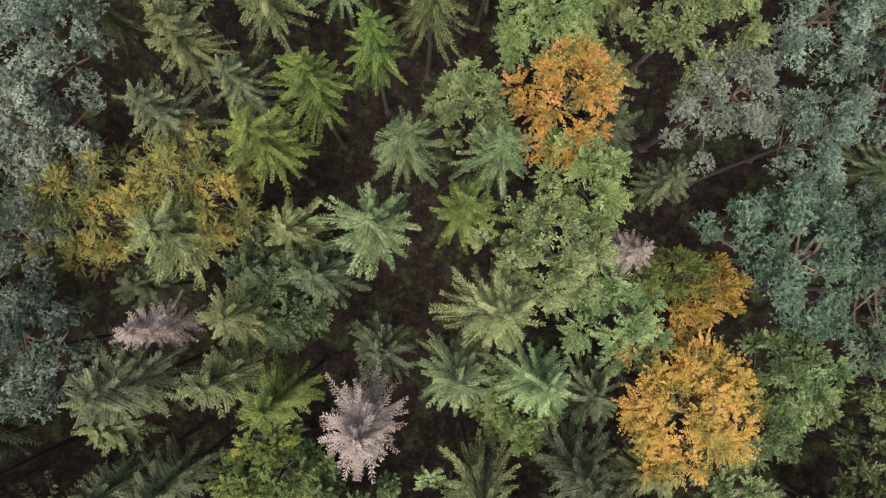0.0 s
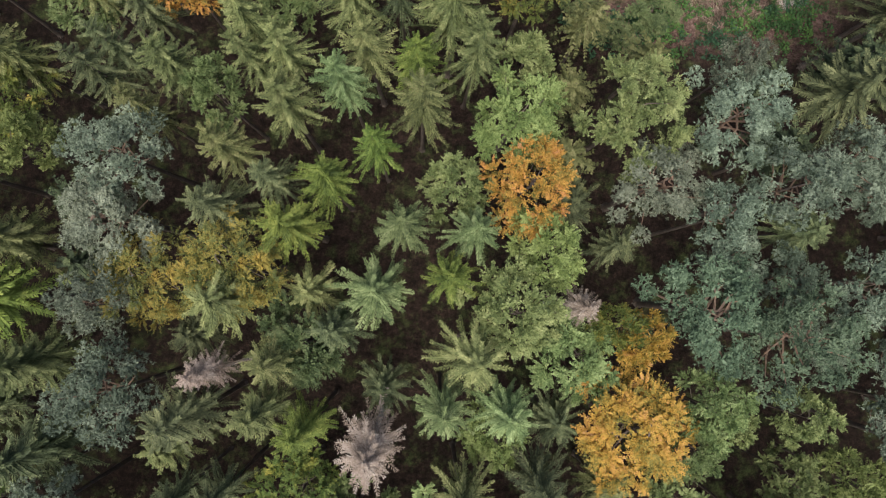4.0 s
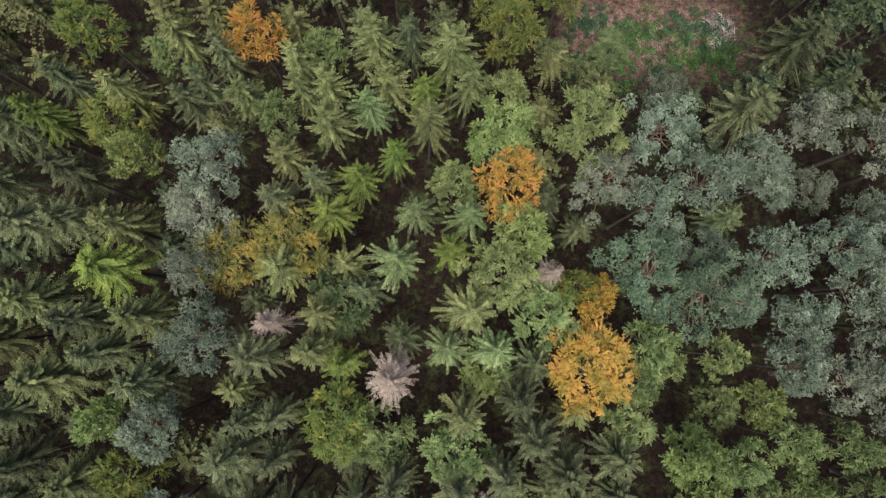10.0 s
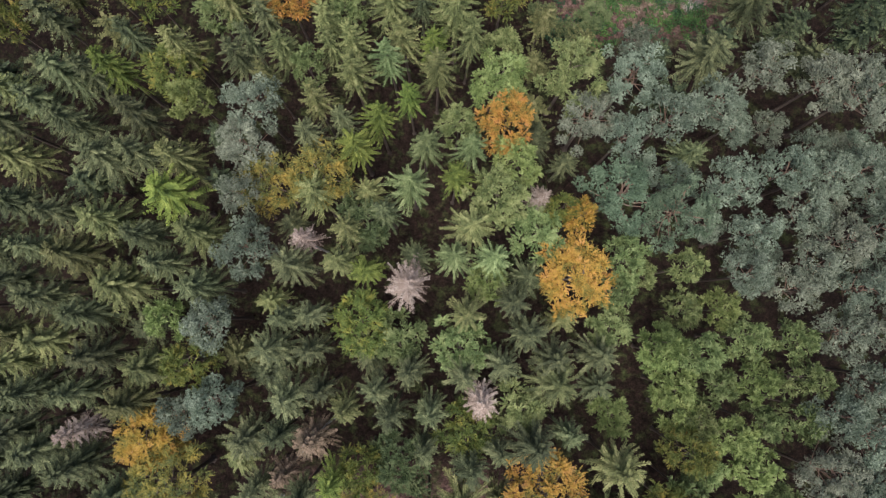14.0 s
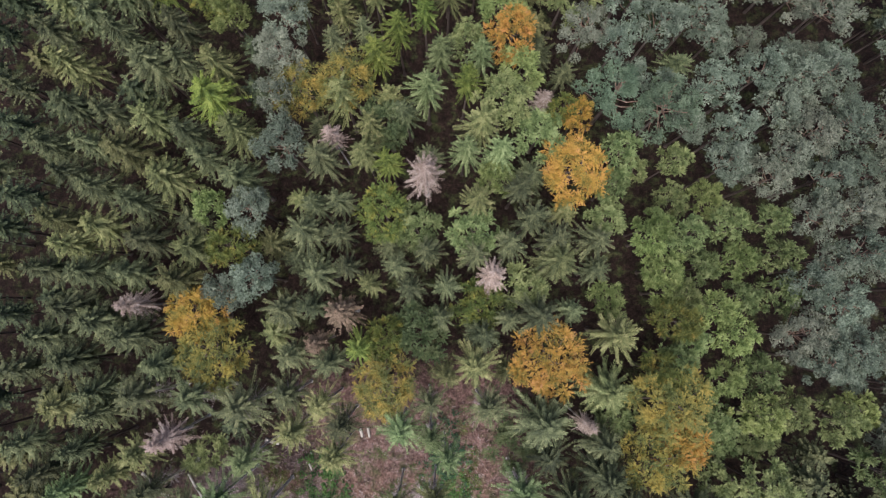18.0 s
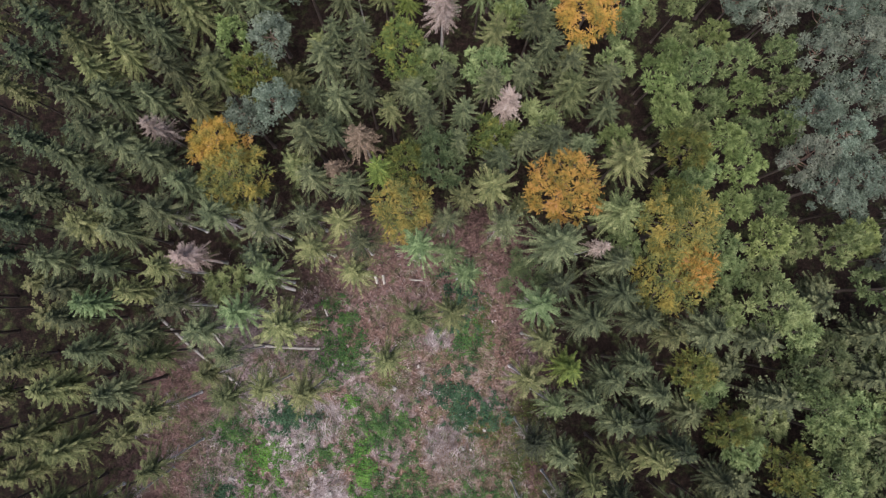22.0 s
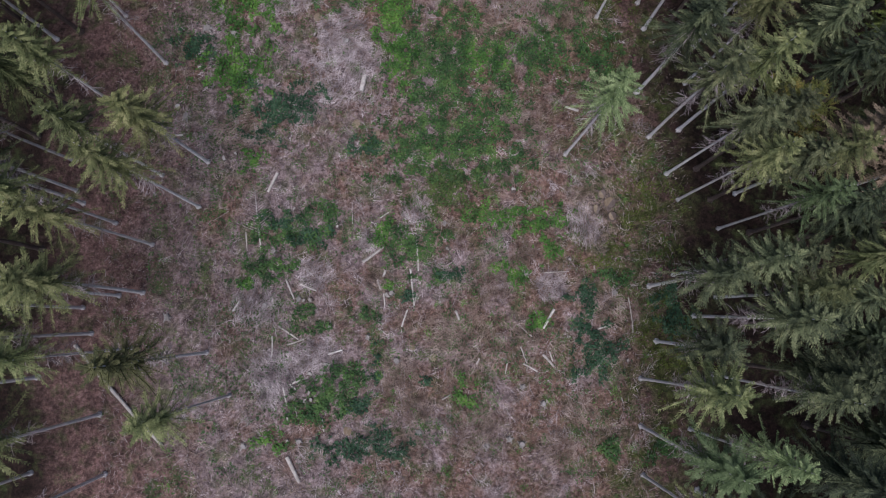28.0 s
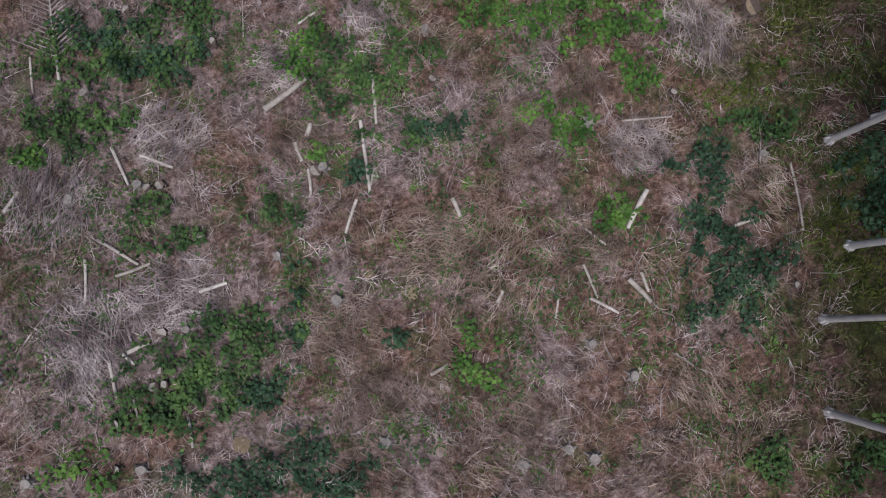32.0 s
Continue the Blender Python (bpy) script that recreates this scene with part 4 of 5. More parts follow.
for row in (
    (-8.8, -46.8, 19.0, 2.9), (-5.3, -47.4, 19.0, 2.2), (-3.5, -50.0, 19.0, 2.2), (5.5, -53.6, 19.0, 3.2),
    (7.0, -65.3, 19.0, 2.2), (-26.8, -50.7, 19.0, 2.6), (-29.5, -54.8, 19.0, 2.9), (4.3, -78.0, 18.7, 2.2),
    (9.0, -79.4, 19.5, 2.7), (0.2, -92.1, 19.9, 2.5), (14.6, -100.0, 19.1, 2.1), (5.6, -118.2, 19.7, 2.8),
    (10.1, -118.7, 18.4, 2.2),
):
    tree("Sp", *row, edge=1)
for row in (
    (-41.2, -87.2, 19.2, 2.4), (-42.6, -104.2, 19.6, 2.3), (-45.9, -105.2, 19.0, 2.4), (16.6, -96.6, 19.5, 2.6),
    (12.7, -85.2, 19.8, 2.6), (13.8, -106.6, 19.5, 2.4), (5.4, -122.6, 19.4, 2.5), (-26.6, -63.6, 18.6, 2.4),
    (-46.9, -94.0, 19.6, 2.5),
):
    tree("So", *row, edge=1)
for row in (
    (-49.9, -70.8, 19.0, 3.0), (-51.8, -77.4, 18.5, 2.6), (-47.0, -78.0, 19.0, 2.7), (-52.2, -80.7, 18.6, 2.5),
    (-49.5, -83.7, 19.2, 2.9), (-45.9, -86.8, 19.0, 2.7), (-53.9, -73.8, 18.4, 2.6), (-53.7, -69.0, 19.0, 2.7),
    (-50.8, -88.5, 19.0, 2.8), (-52.0, -94.5, 19.0, 2.8), (-50.0, -99.5, 18.8, 2.7), (-51.5, -105.5, 19.3, 2.8),
):
    tree("So", *row)

for row in (
    (8.3, -70.9, 19.0, 2.5), (27.2, -74.2, 19.0, 2.5), (17.8, -79.6, 19.0, 2.5), (23.6, -77.8, 19.0, 2.5),
    (18.3, -86.1, 19.0, 2.5), (23.8, -89.1, 19.0, 2.5), (13.0, -94.0, 19.0, 2.5), (14.1, -97.1, 19.0, 2.5),
    (12.7, -104.3, 19.0, 2.5), (16.9, -107.5, 19.0, 2.5), (15.3, -112.9, 19.0, 2.5),
):
    tree("Sd", *row)
for row in (
    (14.9, -71.6, 19.0, 2.5), (19.5, -71.8, 19.0, 2.5), (11.7, -74.3, 19.0, 2.5), (11.9, -78.5, 19.0, 2.5),
    (26.9, -78.0, 19.0, 2.5), (20.6, -104.4, 19.0, 2.5),
):
    tree("So", *row)
# Needle colour here holds the shade of the eastern stand.
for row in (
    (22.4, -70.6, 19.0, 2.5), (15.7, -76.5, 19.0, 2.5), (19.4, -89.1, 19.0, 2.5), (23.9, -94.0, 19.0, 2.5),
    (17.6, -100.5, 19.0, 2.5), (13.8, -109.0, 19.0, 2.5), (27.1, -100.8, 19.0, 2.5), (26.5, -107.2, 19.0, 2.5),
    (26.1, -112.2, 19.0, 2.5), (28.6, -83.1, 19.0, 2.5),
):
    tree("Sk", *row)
for row in (
    (24.7, -85.5, 19.0, 2.5),
):
    tree("Sy", *row)
for row in (
    (20.0, -95.4, 19.0, 2.5), (23.6, -97.5, 19.0, 2.5),
):
    tree("Dr", *row)
for row in (
    (36.3, -73.1, 17.0, 2.8), (29.8, -68.3, 16.5, 2.2),
):
    tree("Yg", *row)

# ---- the rest of the forest ----
def in_clearing(x, y):
    if y > -44:
        return False
    if y > -70:
        w = (-44 - y) / 26
        return -21 - 16 * w < x < 1.5 + 3 * w
    if y > -136:
        right = 6.0 + 5.0 * math.exp(-((y + 97) / 9) ** 2) + 2.0 * math.exp(-((y + 107) / 4) ** 2)
        return -46.5 + 1.5 * math.sin(y * 0.2) < x < right
    return False


OPEN_SPOTS = ((-7.5, -9.5, 4.2), (-8.5, -3.0, 2.4), (12.5, -5.0, 3.2), (-4.5, -20.5, 2.6), (15.0, -30.0, 1.8), (14.0, 21.0, 3.5), (18.0, 17.5, 4.0), (17.5, 23.5, 5.5), (23.0, 18.0, 5.0), (24.0, 25.0, 5.5), (29.0, 20.0, 4.0), (31.0, 25.0, 5.0), (-3.8, -9.6, 4.0), (-6.5, -12.0, 3.2), (26.0, -8.0, 2.5), (-10.0, -31.0, 1.6), (14.5, -22.0, 2.0), (13.0, -36.0, 2.0), (5.0, -44.0, 2.6), (-24.5, -41.0, 2.5), (31.0, 1.0, 2.0), (17.5, -22.9, 1.7), (18.7, -25.7, 1.7), (19.7, -28.5, 1.7), (20.6, -31.3, 1.7), (21.4, -34.1, 1.7))


def stand_kind(x, y, rng):
    q = rng.random()
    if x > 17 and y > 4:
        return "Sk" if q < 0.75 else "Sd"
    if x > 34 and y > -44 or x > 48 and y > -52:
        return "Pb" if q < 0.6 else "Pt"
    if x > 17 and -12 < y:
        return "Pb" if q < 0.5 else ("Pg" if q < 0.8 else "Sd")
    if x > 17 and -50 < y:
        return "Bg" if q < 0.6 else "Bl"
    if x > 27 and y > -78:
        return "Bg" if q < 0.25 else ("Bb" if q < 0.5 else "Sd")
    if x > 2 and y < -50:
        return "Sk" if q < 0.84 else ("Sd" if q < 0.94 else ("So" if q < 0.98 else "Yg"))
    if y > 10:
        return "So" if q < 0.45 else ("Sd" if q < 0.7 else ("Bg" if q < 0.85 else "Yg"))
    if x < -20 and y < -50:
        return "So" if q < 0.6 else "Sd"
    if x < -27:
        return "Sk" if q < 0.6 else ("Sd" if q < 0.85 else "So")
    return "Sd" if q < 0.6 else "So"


fill, wanted, listed = random.Random(5), [], list(standing)
for _ in range(26000):
    x, y = rnd(fill, -70, 64), rnd(fill, -138, 34)
    if in_clearing(x, y) or any((x - a) ** 2 + (y - b) ** 2 < c * c for a, b, c in OPEN_SPOTS):
        continue
    gap = 5.2 if -58 < x < -40 and y < -62 else 3.6 if x > 30 and y > -48 else (4.0 if x < -26 else 3.7 if x > 2 and y < -50 else 3.9 if x > 17 and -50 < y < -12 else 3.5)
    if any(abs(x - a) < 5 and (x - a) ** 2 + (y - b) ** 2 < max(gap, 0.66 * (c + 2.5)) ** 2 for a, b, c in standing):
        continue
    near_clear = any(in_clearing(x + dx, y + dy) for dx, dy in ((6, 0), (-6, 0), (0, -6)))
    under = not near_clear and sum((x - a) ** 2 + (y - b) ** 2 < 49 for a, b, c in listed) > 1
    far = max(-x - 30, x - 36, y - 8, -126 - y)
    wanted.append((far - (30 if near_clear else 0), stand_kind(x, y, fill), x, y, rnd(fill, 10.0, 14.5) if under else rnd(fill, 15.8, 19.8), rnd(fill, 2.2, 3.0) * (1.15 if x > 2 and y < -50 else 1.0), near_clear))
    standing.append((x, y, 2.5))
wanted.sort()
spruces, rest = sum(o.name.startswith("spruce_tree") for o in bpy.data.objects), []
for far, sp, x, y, h, r, near_clear in wanted:
    if sp[0] == "S" and spruces >= 300:
        rest.append((sp, x, y, h, r))
        continue
    spruces += sp[0] == "S"
    tree(sp, x, y, h, r, 1 if near_clear and sp[0] == "S" else 0)


def joined_stand(name, rows, soup_of, mat, label):
    """The farther part of a stand as one mesh."""
    rng, parts_v, parts_f, n0 = random.Random(name), [], [], 0
    shapes = []
    for k in range(3):
        s = soup_of(random.Random(f"{name}{k}"))
        shapes.append((np.array([tuple(v) for v in s.v]), s.f))
    for _, x, y, h, r in rows:
        v, f = rng.choice(shapes)
        a, k = rng.random() * 6.28, r / SPRUCE_R
        c, s_ = math.cos(a) * k, math.sin(a) * k
        parts_v.append(np.stack([v[:, 0] * c - v[:, 1] * s_ + x, v[:, 0] * s_ + v[:, 1] * c + y, v[:, 2] * h / SPRUCE_H + ground_z(x, y)], 1))
        parts_f += [tuple(i + n0 for i in q) for q in f]
        n0 += len(v)
    me = bpy.data.meshes.new(name)
    me.from_pydata(np.concatenate(parts_v).tolist(), [], parts_f)
    me.materials.append(mat)
    tagged(new(name, me), label, "trees", kind="stuff")


for tone in ("d", "o", "k"):
    some = [q for q in rest if q[0] == "S" + tone]
    if some:
        joined_stand("spruce_stand", some, lambda g: whorl_crown(g, SPRUCE_H, SPRUCE_R * 1.3, 0.58, 8, 8, 8, 0.19, 0.2, plume=0.34, close=0.5, tuck=0.2), M[TONES[tone]], "dense stand of dark spruces farther off" if tone != "o" else "dense stand of olive spruces farther off")
        # Dark bark again in place of shade under the crowns.
        joined_stand("spruce_stand_stems", some, lambda g: trunk_soup(g, SPRUCE_H, 0.2, flare=False), M["bark_dark"], "stems of the farther spruce stand, bark darkened for shade")


# ---- the felled clearing ----
cl = random.Random(21)


def log(x0, y0, x1, y1, d):
    """A cut length of trunk lying on the ground, with pale sawn ends."""
    root = new("felled_log")
    a, b = Vector((x0, y0, ground_z(x0, y0) + d * 0.5)), Vector((x1, y1, ground_z(x1, y1) + d * 0.5))
    way = b - a
    side = Vector((-way.y, way.x, 0)).normalized()
    s = Soup()
    bow = side * rnd(cl, -0.02, 0.02) * way.length
    s.tube([a, a + way * 0.3 + bow, a + way * 0.7 + bow, b], [d * 0.53, d * 0.5, d * 0.47, d * 0.42], 9, False)
    part("stem", s, M["log"], root, smooth=True)
    for p, r, u in ((a, d * 0.53, -1), (b, d * 0.42, 1)):
        e = Soup()
        q = p + way.normalized() * u * 0.004
        e.tube([p - way.normalized() * u * 0.02, q], [r * 0.97, r * 0.95], 9)
        part("cut_end", e, M["cut"], root, "pale sawn end")
    if way.length > 1.2:
        k = Soup()
        for _ in range(int(way.length * 1.5)):
            q = a + way * rnd(cl, 0.1, 0.9)
            v = (side * cl.choice((-1, 1)) + Vector((0, 0, rnd(cl, 0.2, 1.0))) + way.normalized() * rnd(cl, -0.3, 0.3)).normalized()
            k.tube([q, q + v * (d * 0.5 + rnd(cl, 0.04, 0.16))], [0.022, 0.012], 4)
        tagged(part("branch_stub", k, M["log"], root), kind="stuff")
    long = way.length > 3.5
    tagged(root, "long thin fallen trunk lying across the brash" if long else "short grey felled log lying in the clearing", "log", "felled logs")


def stump(x, y, r, look_of):
    """A sawn stump: flared stem with root spurs and a pale top."""
    root = new("tree_stump")
    z, h = ground_z(x, y), rnd(cl, 0.18, 0.38)
    s = Soup()
    c = Vector((x, y, z))
    top = c + Vector((rnd(cl, -0.04, 0.04), rnd(cl, -0.04, 0.04), h))
    s.tube([c - Vector((0, 0, 0.1)), c + Vector((0, 0, h * 0.4)), top], [r * 1.45, r * 1.08, r], 11)
    e = Soup()
    e.tube([top - Vector((0, 0, 0.01)), top + Vector((rnd(cl, -0.01, 0.01), 0, 0.012))], [r * 0.96, r * 0.92], 11)
    oval, turn = rnd(cl, 0.68, 0.95), cl.random() * 6.28
    for soup in (s, e):
        for i, v in enumerate(soup.v):
            q = Matrix.Rotation(turn, 3, "Z") @ Vector((v[0] - x, v[1] - y, 0))
            k = 1 + rnd(cl, -0.12, 0.1)
            q = Matrix.Rotation(-turn, 3, "Z") @ Vector((q.x * k, q.y * oval * k, 0))
            soup.v[i] = Vector((x + q.x, y + q.y, v[2]))
    part("stem", s, M["old_cut" if look_of == "g" else "bark_dark"], root)
    part("cut_face", e, M[{"w": "cut", "g": "old_cut", "t": "sand"}[look_of]], root, "pale sawn top")
    for k in range(cl.choice((4, 5, 6))):
        w = Soup()
        a = 2 * math.pi * (k + rnd(cl, -0.3, 0.3)) / 5
        d = Vector((math.cos(a), math.sin(a), 0))
        l = r * rnd(cl, 1.5, 2.3)
        w.tube([c + d * r * 0.7 + Vector((0, 0, h * 0.45)), c + d * l * 0.6 + Vector((0, 0, 0.1)), c + d * l - Vector((0, 0, 0.05))], [r * 0.35, r * 0.24, r * 0.08], 5)
        part("root_spur", w, M["old_cut" if look_of == "g" else "bark_dark"], root)
    tagged(root, {"w": "sawn tree stump with a whitish cut face", "g": "weathered grey tree stump with root spurs", "t": "brown rotting stump beside others in the brash"}[look_of], "stump", "stumps in the clearing")


def stick(s, p, a, l, r, rise=0.0):
    d = Vector((math.cos(a), math.sin(a), rise))
    sd = Vector((-d.y, d.x, 0)) * l * rnd(cl, -0.12, 0.12)
    s.tube([p, p + d * l * 0.5 + sd, p + d * l], [r, r * 0.85, r * 0.4], 3, False)


def brash_heap(x, y, r, tone):
    """A heap of cut branches: sticks in a few main directions, crossing one another."""
    s = Soup()
    mains = [cl.random() * 6.28 for _ in range(3)]
    for _ in range(int(90 + 150 * r * (0.8 if tone == "b" else 1.3))):
        q, w = r * math.sqrt(cl.random()) * 1.05, cl.random() * 6.28
        px, py = x + q * math.cos(w), y + q * math.sin(w)
        l = rnd(cl, 0.4, 1.0) * min(1.7, 0.6 + r * 0.45)
        a = cl.choice(mains) + cl.gauss(0, 0.45)
        hgt = 0.03 + 0.38 * max(0.0, 1 - q / r) * cl.random()
        start = Vector((px - math.cos(a) * l / 2, py - math.sin(a) * l / 2, ground_z(px, py) + hgt))
        stick(s, start, a, l, rnd(cl, 0.01, 0.026), rnd(cl, -0.05, 0.12))
    ob = new("brash_heap", s.mesh("brash_heap", M["twig" if tone == "g" else "twig_brown"]))
    tagged(ob, "heap of bare grey cut branches on the ground" if tone == "g" else "flat tangle of brown dead twigs and branches", "brash", "brash heaps", "stuff")


GREENS = {"m": ("bramble", 0.0), "b": ("bramble", 0.0), "d": ("bramble_dark", 0.0), "y": ("moss", 0.0), "o": ("weed", 0.0)}


def undergrowth(x, y, rx, ry, tone):
    """A patch of brambles, moss or grass with a ragged edge and bare spots."""
    s = Soup()
    moss = tone == "y"
    n = int(rx * ry * 3.14 * (110 if moss else 190))
    seed = x * 0.37 + y * 0.11
    for _ in range(n):
        q, w = cl.random() ** 0.6 * 1.7, cl.random() * 6.28
        px, py = x + rx * q * math.cos(w), y + ry * q * math.sin(w)
        holes = noise.noise((px * 0.9, py * 0.9, seed)) + 0.5 * noise.noise((px * 2.3, py * 2.3, seed + 5))
        if 1.35 * holes + 0.75 * (1 - q) < (-0.05 if moss else 0.08 + 0.3 * noise.noise((px * 4.1, py * 4.1, 9.0))):
            continue
        hgt = (0.06 if moss else 0.65) * (0.2 + max(0.0, holes + 0.35 + 0.5 * noise.noise((px * 1.6, py * 1.6, 3.0)))) * cl.random()
        p = Vector((px, py, ground_z(px, py) + 0.03 + hgt))
        a = cl.random() * 6.28
        up = Vector((rng_n(0.35), rng_n(0.35), 1)).normalized()
        d = Vector((math.cos(a), math.sin(a), 0))
        d = (d - up * d.dot(up)).normalized()
        if moss:
            d = (d + Vector((0, 0, 0.5))).normalized()
            s.blade(p, d, d.cross(Vector((0, 0, 1))).normalized(), rnd(cl, 0.15, 0.38), rnd(cl, 0.04, 0.1))
        else:
            l = rnd(cl, 0.13, 0.3)
            s.blade(p, d, up.cross(d), l, l * 0.78)
    if not s.v:
        return
    kind_of = {"m": ("bramble_patch", "low patch of green brambles among litter"), "b": ("bramble_patch", "fresh bright green bramble patch on the clearing"),
               "d": ("bramble_patch", "dark bluish-green bramble thicket"), "y": ("moss_patch", "yellowish-green mossy grass under the edge trees"), "o": ("bramble_patch", "yellowing bramble patch")}[tone]
    ob = new(kind_of[0], s.mesh(kind_of[0], M["fresh" if tone == "b" else GREENS[tone][0]]))
    tagged(ob, kind_of[1], "undergrowth", "undergrowth", "stuff")


def rng_n(sd):
    return cl.gauss(0, sd)


def sand_mound(x, y, r):
    """A low bare mound of tan soil with an uneven rim."""
    s = Soup()
    z = ground_z(x, y)
    rings, n = 5, 18
    s.v.append(Vector((x, y, z + r * 0.22)))
    for i in range(1, rings + 1):
        q = i / rings
        for k in range(n):
            a = 2 * math.pi * k / n
            rr = r * q * (1 + 0.28 * noise.noise((math.cos(a) * 1.7 + x, math.sin(a) * 1.7 + y, 0.3)))
            s.v.append(Vector((x + rr * math.cos(a), y + rr * math.sin(a), z + r * 0.22 * (1 - q * q) * (1 + 0.5 * noise.noise((x + rr * 3, y + k, q))) - 0.03 * q)))
    for k in range(n):
        s.f.append((0, 1 + k, 1 + (k + 1) % n))
        for i in range(rings - 1):
            j = 1 + i * n
            s.f.append((j + k, j + n + k, j + n + (k + 1) % n, j + (k + 1) % n))
    tagged(new("soil_mound", s.mesh("soil_mound", M["sand"], True)), "low bare mound of tan sandy soil", "mound", "soil mounds")


for row in (
    (-19.84, -101.95, -17.71, -100.44, 0.29), (-17.92, -103.4, -17.68, -102.77, 0.24), (-18.49, -103.67, -18.18, -104.61, 0.24), (-17.92, -104.98, -17.86, -106.22, 0.16),
    (-15.31, -102.78, -15.07, -106.24, 0.18), (-15.72, -106.61, -16.32, -108.2, 0.16), (-14.65, -100.36, -14.56, -102.99, 0.16), (-11.19, -106.87, -10.87, -107.78, 0.21),
    (-1.85, -107.12, -2.96, -108.9, 0.24), (-3.16, -111.31, -2.2, -112.46, 0.24), (-2.54, -111.03, -2.26, -111.98, 0.16), (-5.36, -108.38, -4.07, -109.59, 0.13),
    (-5.06, -112.07, -3.77, -112.86, 0.16), (-9.46, -111.96, -9.16, -111.42, 0.21), (-27.84, -107.65, -26.01, -108.95, 0.16), (-27.06, -109.41, -25.45, -108.93, 0.16),
    (-23.23, -110.42, -21.94, -110.09, 0.18), (-24.0, -111.23, -22.96, -111.42, 0.18),
):
    log(*row)
for row in (
    (-26.61, -112.96, -25.61, -112.59, 0.21), (-26.84, -113.02, -26.21, -113.64, 0.16), (-25.73, -103.78, -24.21, -104.49, 0.16), (-27.09, -103.32, -26.33, -105.19, 0.16),
    (-27.46, -113.35, -27.15, -114.95, 0.16), (-28.44, -108.54, -28.5, -110.49, 0.13), (-32.09, -106.08, -31.4, -105.1, 0.18), (-12.83, -115.02, -12.0, -114.62, 0.18),
    (2.16, -109.15, 3.28, -108.83, 0.18), (-26.41, -114.92, -26.2, -115.98, 0.11), (-25.44, -102.22, -24.46, -103.1, 0.13), (-2.64, -103.62, -0.21, -103.58, 0.11),
    (-28.26, -113.5, -28.1, -114.61, 0.11), (-23.97, -116.08, -23.78, -117.44, 0.13), (-18.03, -97.73, -17.18, -97.18, 0.13), (-5.23, -110.47, -4.71, -112.09, 0.13),
    (-6.57, -111.98, -6.78, -112.88, 0.11), (-30.84, -98.64, -30.73, -100.4, 0.11),
):
    log(*row)
for row in (
    (-14.8, -105.15, -15.13, -106.37, 0.11), (5.3, -106.26, 5.48, -109.62, 0.11), (-19.12, -83.52, -19.5, -85.1, 0.5), (-27.8, -92.98, -28.71, -94.82, 0.31),
    (1.78, -87.73, 0.5, -87.27, 0.25), (-27.14, -119.51, -26.03, -121.79, 0.38), (-46.5, -108.6, -38.4, -118.0, 0.33),
    (-24.71, -73.17, -23.67, -72.07, 0.19), (-3.96, -69.26, -1.61, -68.69, 0.19), (-38.72, -88.89, -36.83, -88.9, 0.19), (-32.14, -59.54, -22.83, -60.03, 0.39),
    (-45.44, -55.95, -33.28, -65.68, 0.39), (-39.02, -56.09, -36.2, -60.16, 0.31), (-14.14, -49.54, -13.88, -50.84, 0.39), (-43.48, -49.11, -42.49, -50.3, 0.31),
    (-28.44, -51.26, -26.49, -51.81, 0.49), (-15.26, -49.59, -14.91, -50.8, 0.41),
):
    log(*row)
for row in (
    (-10.31, -50.11, -8.44, -50.25, 0.24), (-22.31, -54.5, -21.89, -55.46, 0.24),
):
    log(*row)

for row in (
    (-25.0, -112.2, 0.24, 'w'), (-25.1, -113.8, 0.21, 'w'), (-25.4, -114.6, 0.24, 'w'), (-24.9, -114.5, 0.18, 'w'),
    (-23.9, -112.1, 0.18, 'g'), (-22.1, -98.5, 0.21, 'w'), (-11.7, -100.9, 0.21, 'w'), (-17.2, -105.0, 0.24, 'g'),
    (-25.9, -105.2, 0.21, 'g'), (-25.4, -105.4, 0.18, 'w'), (-24.8, -105.3, 0.21, 'w'), (-11.9, -98.5, 0.21, 'g'),
    (-15.9, -97.5, 0.13, 'g'), (-0.1, -102.4, 0.18, 'w'), (4.0, -105.8, 0.21, 'g'), (3.9, -111.1, 0.18, 'g'),
    (-3.4, -115.8, 0.24, 'g'), (4.8, -112.2, 0.18, 'w'), (-23.1, -107.8, 0.21, 'w'), (-27.1, -116.1, 0.21, 'w'),
    (-26.2, -96.6, 0.18, 'w'), (-23.3, -96.3, 0.16, 'w'), (-19.5, -109.0, 0.21, 'g'), (-27.1, -118.1, 0.18, 'w'),
):
    stump(*row)
